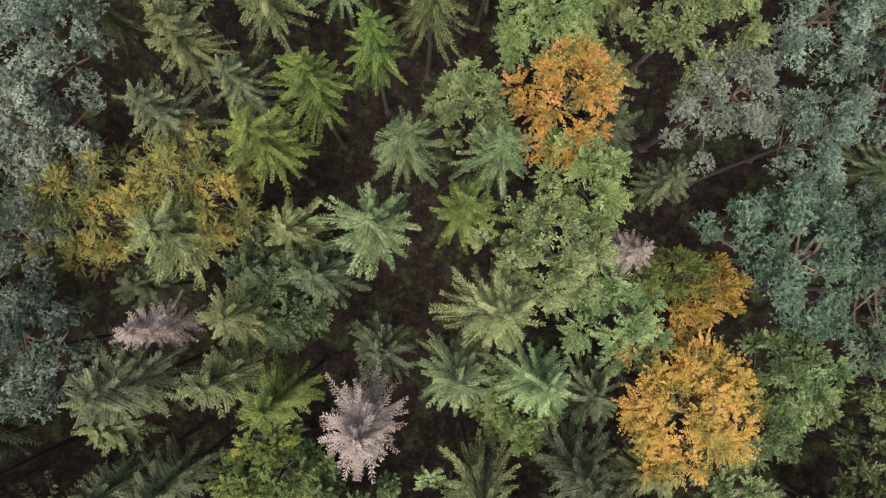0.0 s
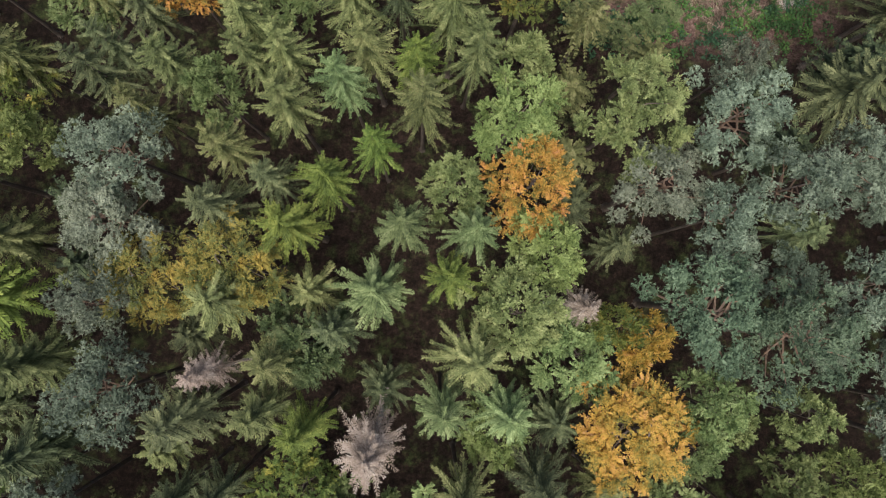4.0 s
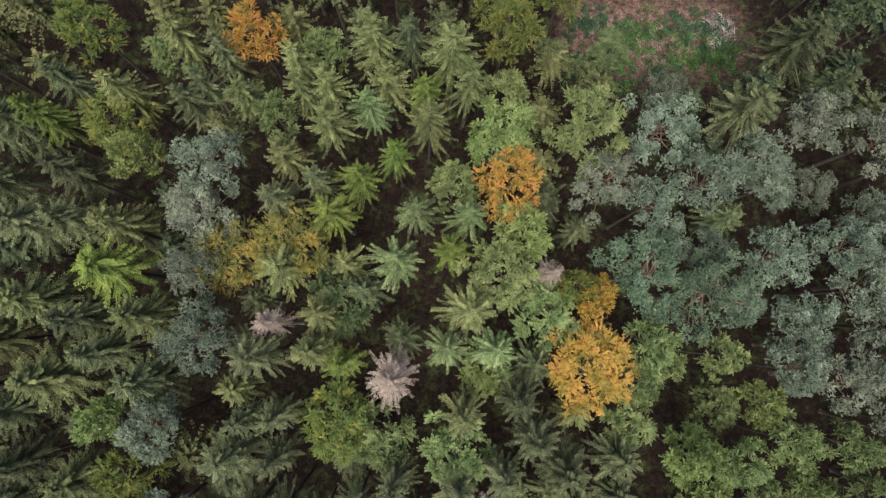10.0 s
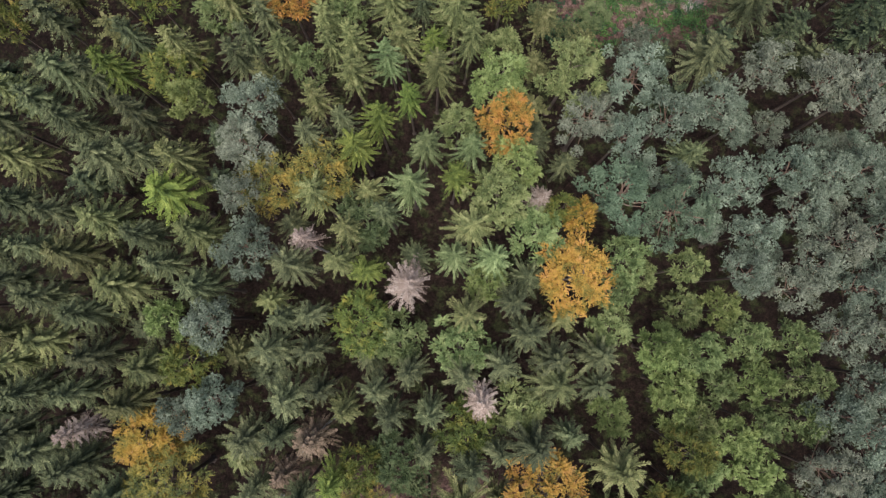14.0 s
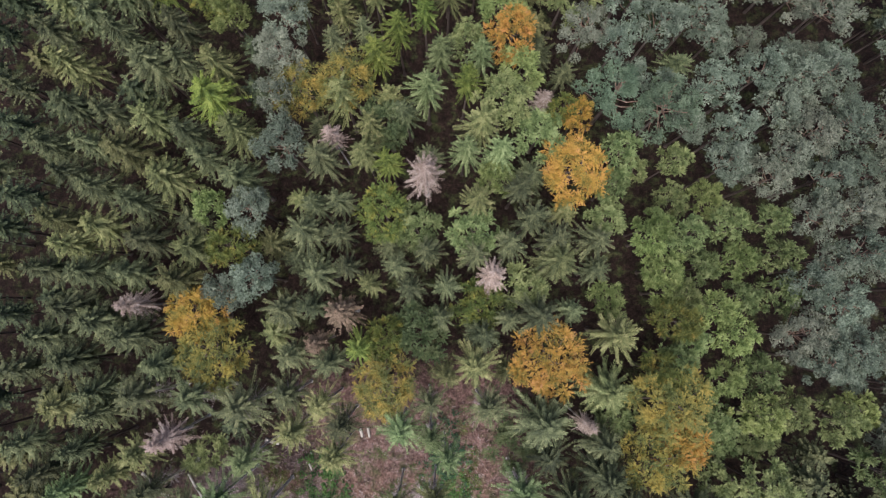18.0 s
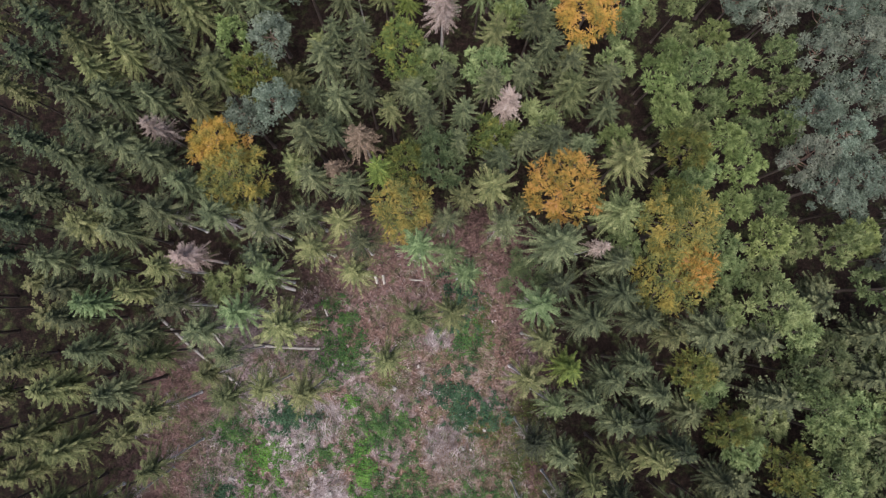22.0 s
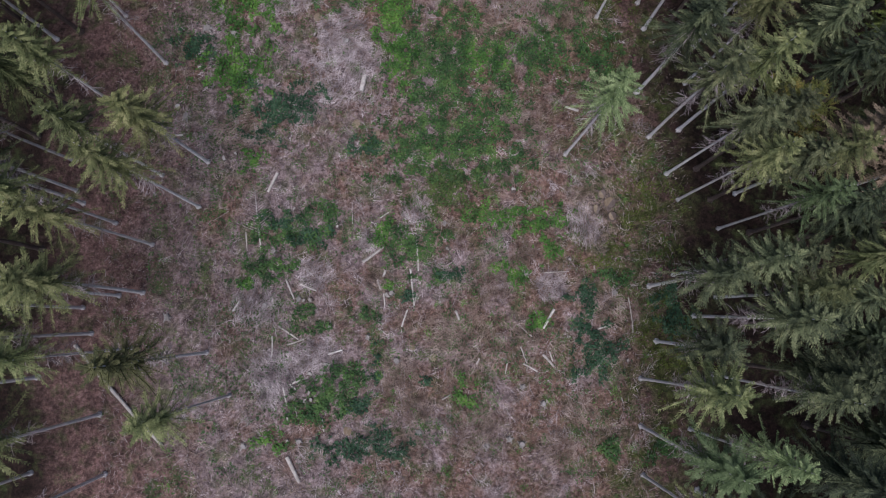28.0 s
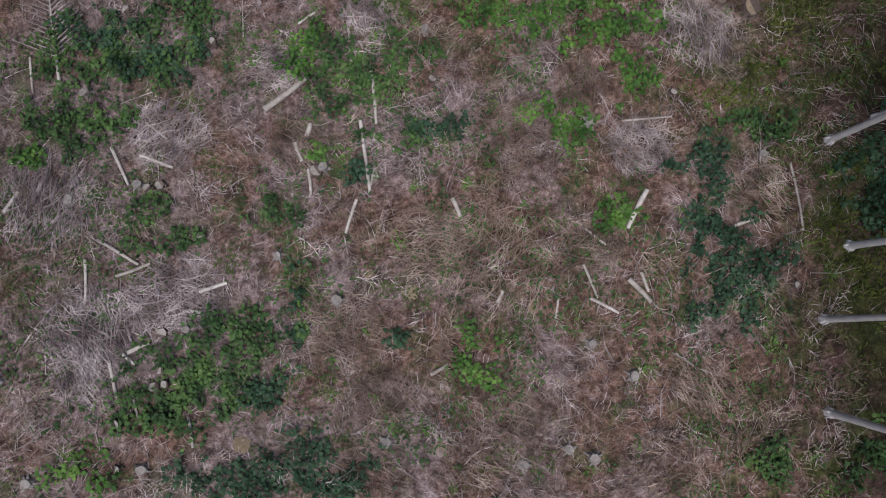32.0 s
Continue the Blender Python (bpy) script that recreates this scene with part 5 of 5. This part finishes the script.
for row in (
    (-26.1, -118.2, 0.24, 'g'), (-29.1, -105.7, 0.26, 'g'), (-28.2, -100.6, 0.24, 'g'), (-16.9, -111.3, 0.26, 'g'),
    (-5.2, -114.2, 0.21, 'g'), (-31.1, -118.4, 0.26, 'g'), (-15.1, -117.9, 0.26, 'g'), (-8.9, -119.4, 0.26, 'g'),
    (-6.7, -118.9, 0.24, 'g'), (-5.6, -119.4, 0.26, 'g'), (-4.3, -103.6, 0.26, 'g'), (-20.9, -79.8, 0.31, 'g'),
    (-35.3, -82.0, 0.25, 'w'), (-32.8, -91.3, 0.31, 'w'), (-31.8, -91.0, 0.25, 'w'), (-37.3, -86.0, 0.31, 'w'),
    (-36.6, -87.0, 0.31, 'g'), (-2.3, -70.8, 0.31, 'w'), (-1.4, -73.9, 0.25, 'w'), (-5.1, -95.5, 0.25, 'w'),
    (-31.9, -78.7, 0.31, 'g'), (-33.1, -76.0, 0.25, 'g'), (-27.3, -74.3, 0.19, 'w'), (-24.0, -79.1, 0.19, 'w'),
):
    stump(*row)
for row in (
    (-34.6, -78.0, 0.38, 'g'), (3.5, -96.2, 0.44, 't'), (4.1, -97.1, 0.57, 't'), (2.8, -97.7, 0.44, 't'),
    (4.3, -98.4, 0.44, 't'), (-35.8, -67.8, 0.25, 'w'), (-38.1, -106.4, 0.31, 'g'), (-17.5, -105.1, 0.31, 'w'),
    (-38.3, -110.3, 0.25, 'g'), (-22.1, -53.1, 0.23, 'w'), (-8.8, -62.3, 0.31, 'w'), (0.5, -71.1, 0.31, 'w'),
    (-27.0, -74.0, 0.31, 'w'), (-19.7, -62.1, 0.31, 'w'), (-16.0, -61.6, 0.31, 'w'), (-36.2, -56.0, 0.23, 'w'),
    (-38.1, -62.4, 0.23, 'g'), (-12.2, -65.5, 0.31, 'g'), (-2.5, -73.7, 0.23, 'g'), (-6.1, -58.1, 0.46, 'g'),
):
    stump(*row)

for row in (
    (-24.4, -102.8, 1.64, 'g'), (-19.1, -99.8, 1.19, 'g'), (-1.9, -104.9, 1.45, 'g'), (-30.1, -105.6, 1.98, 'g'),
    (-24.4, -110.5, 1.98, 'g'), (-28.2, -112.0, 2.24, 'g'), (-9.5, -110.1, 2.77, 'b'), (-7.4, -104.1, 1.98, 'b'),
    (-4.6, -109.6, 1.32, 'b'), (-14.4, -97.1, 1.58, 'g'), (-10.3, -118.0, 2.51, 'b'), (-16.7, -112.8, 1.85, 'b'),
    (-12.3, -108.8, 1.85, 'b'), (-15.3, -115.7, 1.58, 'b'), (3.4, -107.3, 1.58, 'b'), (-0.2, -116.4, 1.32, 'b'),
    (-4.4, -101.7, 1.32, 'b'), (1.6, -99.1, 1.85, 'g'), (-18.3, -103.8, 1.32, 'b'), (-28.7, -113.8, 1.32, 'g'),
    (-16.0, -118.9, 1.58, 'b'), (-2.2, -119.8, 1.58, 'b'), (-21.4, -82.7, 3.27, 'g'), (-26.7, -73.9, 3.02, 'g'),
):
    brash_heap(*row)
for row in (
    (-21.1, -79.0, 2.52, 'g'), (-30.7, -67.4, 2.9, 'g'), (-4.1, -76.0, 3.15, 'b'), (1.1, -77.7, 2.39, 'b'),
    (-3.7, -89.0, 2.83, 'b'), (-12.3, -71.2, 2.39, 'b'), (-7.1, -80.0, 2.27, 'b'), (-31.5, -88.6, 2.27, 'b'),
    (2.8, -97.1, 2.14, 'b'), (17.6, 23.8, 1.93, 'b'), (23.6, 22.8, 2.27, 'b'), (28.4, 23.3, 2.27, 'b'),
    (31.4, 24.7, 1.93, 'g'), (15.8, 19.5, 1.36, 'b'), (-4.0, -73.7, 3.85, 'g'), (-9.5, -64.5, 3.08, 'b'),
    (-1.0, -62.0, 2.78, 'b'), (-33.4, -67.9, 3.55, 'b'), (-22.6, -70.1, 3.08, 'g'), (-6.1, -58.2, 1.7, 'g'),
    (-14.9, -69.2, 2.78, 'b'), (-25.8, -64.3, 3.08, 'b'),
):
    brash_heap(*row)

for row in (
    (-15.1, -100.6, 2.51, 1.85, 'm'), (-17.6, -99.3, 1.06, 1.27, 'b'), (-2.6, -98.9, 2.32, 1.37, 'b'), (-2.1, -101.5, 1.0, 1.11, 'b'),
    (-5.2, -104.1, 1.37, 1.0, 'b'), (-7.7, -97.7, 2.24, 1.0, 'b'), (-18.8, -111.3, 0.63, 1.27, 'd'), (-21.1, -112.5, 2.24, 0.95, 'm'),
    (-23.2, -114.1, 2.51, 1.64, 'm'), (-25.0, -116.0, 1.98, 0.95, 'm'), (-20.0, -118.8, 3.3, 1.21, 'd'), (-17.0, -119.5, 1.32, 0.74, 'd'),
    (1.8, -111.0, 2.24, 2.24, 'd'), (1.0, -106.0, 1.27, 1.0, 'd'), (0.7, -109.0, 1.21, 1.0, 'd'), (3.8, -104.4, 1.74, 0.74, 'm'),
    (1.7, -102.6, 1.32, 0.63, 'y'), (4.2, -101.3, 1.27, 0.74, 'y'), (8.3, -106.4, 1.45, 1.11, 'y'), (-10.6, -114.5, 0.74, 1.48, 'b'),
):
    undergrowth(*row)
for row in (
    (2.8, -120.2, 1.58, 0.9, 'm'), (-26.8, -102.1, 0.74, 0.63, 'm'), (-28.2, -102.0, 0.63, 0.48, 'm'), (-24.3, -99.5, 1.74, 0.95, 'd'),
    (-27.3, -97.7, 1.48, 0.95, 'd'), (-3.4, -108.3, 0.95, 0.74, 'b'), (-7.0, -102.7, 0.63, 0.53, 'b'), (-15.4, -105.4, 0.53, 0.74, 'd'),
    (-17.5, -104.1, 0.48, 0.53, 'b'), (-30.7, -103.4, 0.58, 0.53, 'b'), (-25.7, -107.0, 1.0, 0.95, 'm'), (-23.8, -108.0, 0.74, 0.58, 'm'),
    (-19.9, -107.0, 1.45, 0.58, 'm'), (7.1, -99.3, 1.32, 1.0, 'y'), (-13.9, -103.5, 1.37, 0.63, 'm'), (-28.7, -118.2, 1.21, 0.69, 'b'),
    (-20.2, -115.1, 1.48, 0.69, 'd'), (-11.4, -103.3, 1.21, 0.58, 'd'), (-14.2, -113.2, 0.79, 0.69, 'd'), (-22.7, -97.0, 1.32, 1.06, 'm'),
):
    undergrowth(*row)
for row in (
    (7.2, -110.2, 1.58, 1.58, 'y'), (9.0, -102.1, 1.32, 1.06, 'y'), (7.3, -120.2, 1.06, 1.06, 'm'), (-11.1, -82.7, 4.15, 6.3, 'm'),
    (-13.7, -90.6, 4.15, 3.53, 'm'), (-16.5, -76.0, 1.26, 3.65, 'b'), (-15.6, -81.4, 1.26, 3.53, 'b'), (-29.9, -76.0, 2.64, 3.02, 'b'),
    (-31.7, -82.7, 2.64, 2.64, 'b'), (-27.4, -86.6, 3.27, 2.39, 'd'), (-34.5, -71.9, 2.27, 2.27, 'm'), (-28.0, -69.8, 2.39, 1.64, 'd'),
    (-21.4, -74.6, 2.64, 1.38, 'm'), (-18.2, -67.7, 0.88, 1.51, 'b'), (-14.2, -70.8, 2.9, 2.01, 'm'), (-0.3, -69.1, 3.53, 2.27, 'd'),
    (-1.3, -81.4, 4.15, 2.9, 'm'), (3.9, -82.7, 2.39, 2.39, 'm'), (-7.2, -82.0, 2.01, 1.51, 'b'), (-6.0, -87.4, 2.27, 1.38, 'm'),
):
    undergrowth(*row)
for row in (
    (-18.8, -90.9, 1.51, 1.13, 'd'), (-35.6, -80.0, 1.76, 1.51, 'd'), (-6.7, -91.9, 3.53, 2.27, 'm'), (-11.8, -95.1, 3.53, 1.89, 'o'),
    (6.3, -72.5, 2.9, 4.41, 'y'), (7.6, -95.9, 2.77, 2.77, 'y'), (-30.2, -91.8, 1.13, 0.88, 'b'), (-1.6, -69.8, 1.89, 1.89, 'y'),
    (9.8, -107.6, 1.6, 2.6, 'd'), (10.4, -111.5, 2.52, 3.78, 'y'), (-26.3, -98.8, 2.52, 1.89, 'm'), (-29.9, -102.5, 1.89, 1.26, 'm'),
    (3.9, -102.8, 1.51, 1.26, 'y'), (-3.3, -53.2, 2.47, 4.24, 'd'), (-2.5, -58.4, 2.78, 2.78, 'm'), (-19.7, -60.7, 3.47, 3.24, 'm'),
    (-19.8, -55.5, 2.78, 2.0, 'm'), (-3.3, -66.7, 3.55, 2.78, 'd'), (0.2, -70.6, 4.24, 2.16, 'y'), (-26.0, -69.4, 2.78, 1.39, 'd'),
):
    undergrowth(*row)
for row in (
    (-12.5, -70.7, 3.08, 2.31, 'm'), (-26.1, -56.8, 2.31, 2.31, 'y'), (-0.2, -56.4, 1.54, 4.63, 'y'), (-12.6, -64.5, 2.31, 1.85, 'y'),
    (11.7, 19.4, 1.93, 1.25, 'd'), (20.0, 23.6, 1.59, 1.25, 'm'), (29.0, 21.5, 2.27, 1.14, 'm'), (17.0, 20.5, 1.93, 1.14, 'd'),
    (25.9, 20.2, 1.7, 0.91, 'm'), (14.7, 19.2, 2.32, 1.81, 'd'), (19.3, 20.5, 2.77, 1.41, 'm'), (17.8, 17.5, 2.01, 1.21, 'm'),
    (22.5, 24.0, 3.4, 2.0, 'm'), (28.5, 25.0, 3.0, 2.2, 'd'), (16.0, 25.0, 2.6, 1.8, 'd'), (31.5, 21.5, 3.0, 2.4, 'm'), (24.5, 19.0, 2.6, 1.4, 'd'),
):
    undergrowth(*row)

for row in (
    (-13.5, -111.2, 0.45), (-15.4, -110.2, 0.34), (-7.8, -112.3, 0.37), (-21.6, -117.5, 0.48),
    (-18.7, -117.2, 0.32), (-23.7, -77.2, 0.5), (-20.1, -88.3, 0.5), (-18.2, -89.3, 0.44),
):
    sand_mound(*row)


def felled_top(x, y, a, length):
    """A fallen spruce top: thin stem with bare side branches in pairs."""
    root = new("fallen_treetop")
    d, sd = Vector((math.cos(a), math.sin(a), 0)), Vector((-math.sin(a), math.cos(a), 0))
    p0 = Vector((x, y, ground_z(x, y) + 0.1))
    s = Soup()
    s.tube([p0, p0 + d * length * 0.5, p0 + d * length], [0.08, 0.06, 0.012], 6)
    part("stem", s, M["log"], root, smooth=True)
    b = Soup()
    for k in range(16):
        q = 0.3 + 0.68 * k / 16
        for sg in (-1, 1):
            l = (1.08 - q) * 2.5 * rnd(cl, 0.75, 1.2)
            p = p0 + d * length * q
            e = p + sd * sg * l * 0.85 + d * l * 0.5 + Vector((0, 0, rnd(cl, 0.0, 0.25)))
            b.tube([p, p.lerp(e, 0.5) + Vector((0, 0, 0.08)), e], [0.032, 0.024, 0.01], 4, False)
            for _ in range(7):
                m0 = p.lerp(e, rnd(cl, 0.3, 0.9))
                v = (d * rnd(cl, 0.2, 1) + sd * sg * rnd(cl, 0.2, 1)).normalized()
                b.blade(m0, v, Vector((0, 0, 1)).cross(v), rnd(cl, 0.15, 0.4), 0.02)
    part("branchwork", b, M["twig"], root, "bare grey-brown side branches")
    tagged(root, "bare brown fallen spruce top lying in the clearing", "fallen tree")


felled_top(-29.4, -100.5, 1.67, 6.0)
felled_top(-25.7, -68.2, 2.69, 8.0)

# loose twigs, dry grass and weeds over the whole clearing
litter, brown, grass, weeds = Soup(), Soup(), Soup(), Soup()
for _ in range(70000):
    px, py = rnd(cl, -44, 12), rnd(cl, -140, -46)
    if not in_clearing(px, py) and cl.random() < 0.75:
        continue
    q = noise.noise((px * 0.22, py * 0.22, 1.5))
    p = Vector((px, py, ground_z(px, py) + 0.02))
    a = 6.28 * noise.noise((px * 0.15, py * 0.15, 9.0)) + rng_n(0.8)
    d = Vector((math.cos(a), math.sin(a), rnd(cl, 0.0, 0.12)))
    if q > 0.1 or cl.random() < 0.4:
        (litter if cl.random() < 0.5 else brown).blade(p, d, Vector((-d.y, d.x, 0.3)).normalized(), rnd(cl, 0.25, 1.0), rnd(cl, 0.016, 0.04))
    elif q < -0.12:
        for _ in range(2):
            a = cl.random() * 6.28
            e = Vector((math.cos(a), math.sin(a), 0.55)).normalized()
            grass.blade(p, e, Vector((-e.y, e.x, 0)).normalized(), rnd(cl, 0.15, 0.4), rnd(cl, 0.03, 0.06))
    if noise.noise((px * 0.5, py * 0.5, 4.2)) > 0.28:
        for _ in range(3):
            a = cl.random() * 6.28
            e = Vector((math.cos(a), math.sin(a), rnd(cl, 0.1, 0.5))).normalized()
            l = rnd(cl, 0.1, 0.2)
            weeds.blade(p + Vector((rng_n(0.15), rng_n(0.15), 0.06)), e, Vector((-e.y, e.x, 0)).normalized(), l, l * 0.6)


def crooked(s, p, a, l, w, rise=0.05):
    """A thin bent stick of three straight lengths; returns where it ends."""
    for _ in range(3):
        a += rng_n(0.28)
        d = Vector((math.cos(a), math.sin(a), rise + rng_n(0.05)))
        s.blade(p - d * 0.02, d, Vector((-d.y, d.x, 0.35)).normalized(), l / 3 + 0.05, w)
        p = p + d * (l / 3)
        w *= 0.85
    return p


for _ in range(9000):
    px, py = rnd(cl, -40, 10), rnd(cl, -128, -84)
    if not in_clearing(px, py) or noise.noise((px * 0.33, py * 0.33, 11.5)) + 0.6 * noise.noise((px * 0.9, py * 0.9, 17.5)) < -0.05:
        continue
    crooked(litter if cl.random() < 0.4 else brown, Vector((px, py, ground_z(px, py) + rnd(cl, 0.03, 0.1))), cl.random() * 6.28, rnd(cl, 0.3, 1.0) ** 2 * 1.9 + 0.2, rnd(cl, 0.024, 0.048))
for k in range(1500):
    px, py = rnd(cl, -39, 9), rnd(cl, -128, -62)
    if not in_clearing(px, py) or noise.noise((px * 0.2, py * 0.2, 21.5)) + 0.5 * noise.noise((px * 0.7, py * 0.7, 23.5)) < -0.02:
        continue
    a, l = 4 * noise.noise((px * 0.14, py * 0.14, 25.0)) + rng_n(0.8), rnd(cl, 0.9, 2.3)
    pile = litter if noise.noise((px * 0.25, py * 0.25, 27.0)) > 0.0 else brown
    p, d = Vector((px, py, ground_z(px, py) + rnd(cl, 0.08, 0.3))), Vector((math.cos(a), math.sin(a), 0.03))
    crooked(pile, p, a, l, rnd(cl, 0.045, 0.075))
    for j in range(12):
        crooked(pile, p + d * l * (0.12 + 0.07 * j), a + (0.8 if j % 2 else -0.8) + rng_n(0.2), l * rnd(cl, 0.2, 0.42), rnd(cl, 0.024, 0.042))
briars = Soup()
for _ in range(90000):
    px, py = rnd(cl, -40, 12), rnd(cl, -136, -58)
    if not in_clearing(px, py):
        continue
    q = noise.noise((px * 0.28, py * 0.28, 6.5)) + 0.8 * noise.noise((px * 0.95, py * 0.95, 2.5)) + 0.35 * noise.noise((px * 2.6, py * 2.6, 8.5))
    if q < 0.24:
        continue
    a = cl.random() * 6.28
    e = Vector((math.cos(a), math.sin(a), rnd(cl, -0.1, 0.35))).normalized()
    l = rnd(cl, 0.1, 0.24)
    briars.blade(Vector((px, py, ground_z(px, py) + 0.04 + 0.25 * cl.random() * min(1.0, q))), e, Vector((-e.y, e.x, rng_n(0.3))).normalized(), l, l * 0.7)
sprouts = Soup()
for _ in range(420):
    px, py = rnd(cl, -38, 9), rnd(cl, -134, -60)
    if not in_clearing(px, py) or noise.noise((px * 0.2, py * 0.2, 3.3)) < -0.15:
        continue
    wide = rnd(cl, 0.12, 0.5)
    for _ in range(int(10 + 40 * wide)):
        a = cl.random() * 6.28
        e = Vector((math.cos(a), math.sin(a), rnd(cl, -0.1, 0.5))).normalized()
        l = rnd(cl, 0.07, 0.17)
        p = Vector((px + rng_n(wide * 0.6), py + rng_n(wide * 0.6), ground_z(px, py) + 0.05 + 0.25 * cl.random()))
        sprouts.blade(p, e, Vector((-e.y, e.x, rng_n(0.3))).normalized(), l, l * 0.75)
tagged(new("leafy_sprouts", sprouts.mesh("leafy_sprouts", M["fresh"])), "small fresh green leafy sprouts dotted over the litter", "undergrowth", kind="stuff")
boughs = Soup()
for _ in range(900):
    px, py = rnd(cl, -40, 8), rnd(cl, -136, -58)
    if not in_clearing(px, py) or noise.noise((px * 0.16, py * 0.16, 5.1)) < -0.2:
        continue
    a, l = 5 * noise.noise((px * 0.1, py * 0.1, 2.0)) + rng_n(0.9), rnd(cl, 0.6, 2.4)
    p = Vector((px, py, ground_z(px, py) + 0.05))
    d = Vector((math.cos(a), math.sin(a), rnd(cl, 0.0, 0.08)))
    bow = Vector((-d.y, d.x, 0)) * l * rnd(cl, -0.12, 0.12)
    r = rnd(cl, 0.01, 0.026)
    boughs.tube([p, p + d * l * 0.5 + bow, p + d * l], [r, r * 0.8, r * 0.35], 5, False)
    for _ in range(cl.choice((0, 2, 4))):
        q = rnd(cl, 0.3, 0.9)
        w = Vector((math.cos(a + cl.choice((-0.8, 0.8))), math.sin(a + cl.choice((-0.8, 0.8))), 0.1))
        s0 = p + d * l * q + bow * (1 - abs(2 * q - 1))
        boughs.tube([s0, s0 + w * l * rnd(cl, 0.12, 0.3)], [r * 0.6, r * 0.25], 4, False)
tagged(new("loose_branches", boughs.mesh("loose_branches", M["twig"])), "loose bare grey branches lying over the clearing", "branches", kind="stuff")
tagged(new("low_brambles", briars.mesh("low_brambles", M["bramble"])), "dark green low brambles dotted over the clearing", "undergrowth", kind="stuff")
tagged(new("scattered_twigs", litter.mesh("scattered_twigs", M["twig"])), "loose grey twigs scattered over the litter", "twigs", kind="stuff")
tagged(new("brown_twigs", brown.mesh("brown_twigs", M["twig_brown"])), "loose brown twigs and bracken stems in the litter", "twigs", kind="stuff")
tagged(new("dry_grass", grass.mesh("dry_grass", M["dry"])), "tufts of dry tan grass in the clearing", "grass", kind="stuff")
tagged(new("low_weeds", weeds.mesh("low_weeds", M["weed"])), "small green weeds sprouting through the litter", "weeds", kind="stuff")
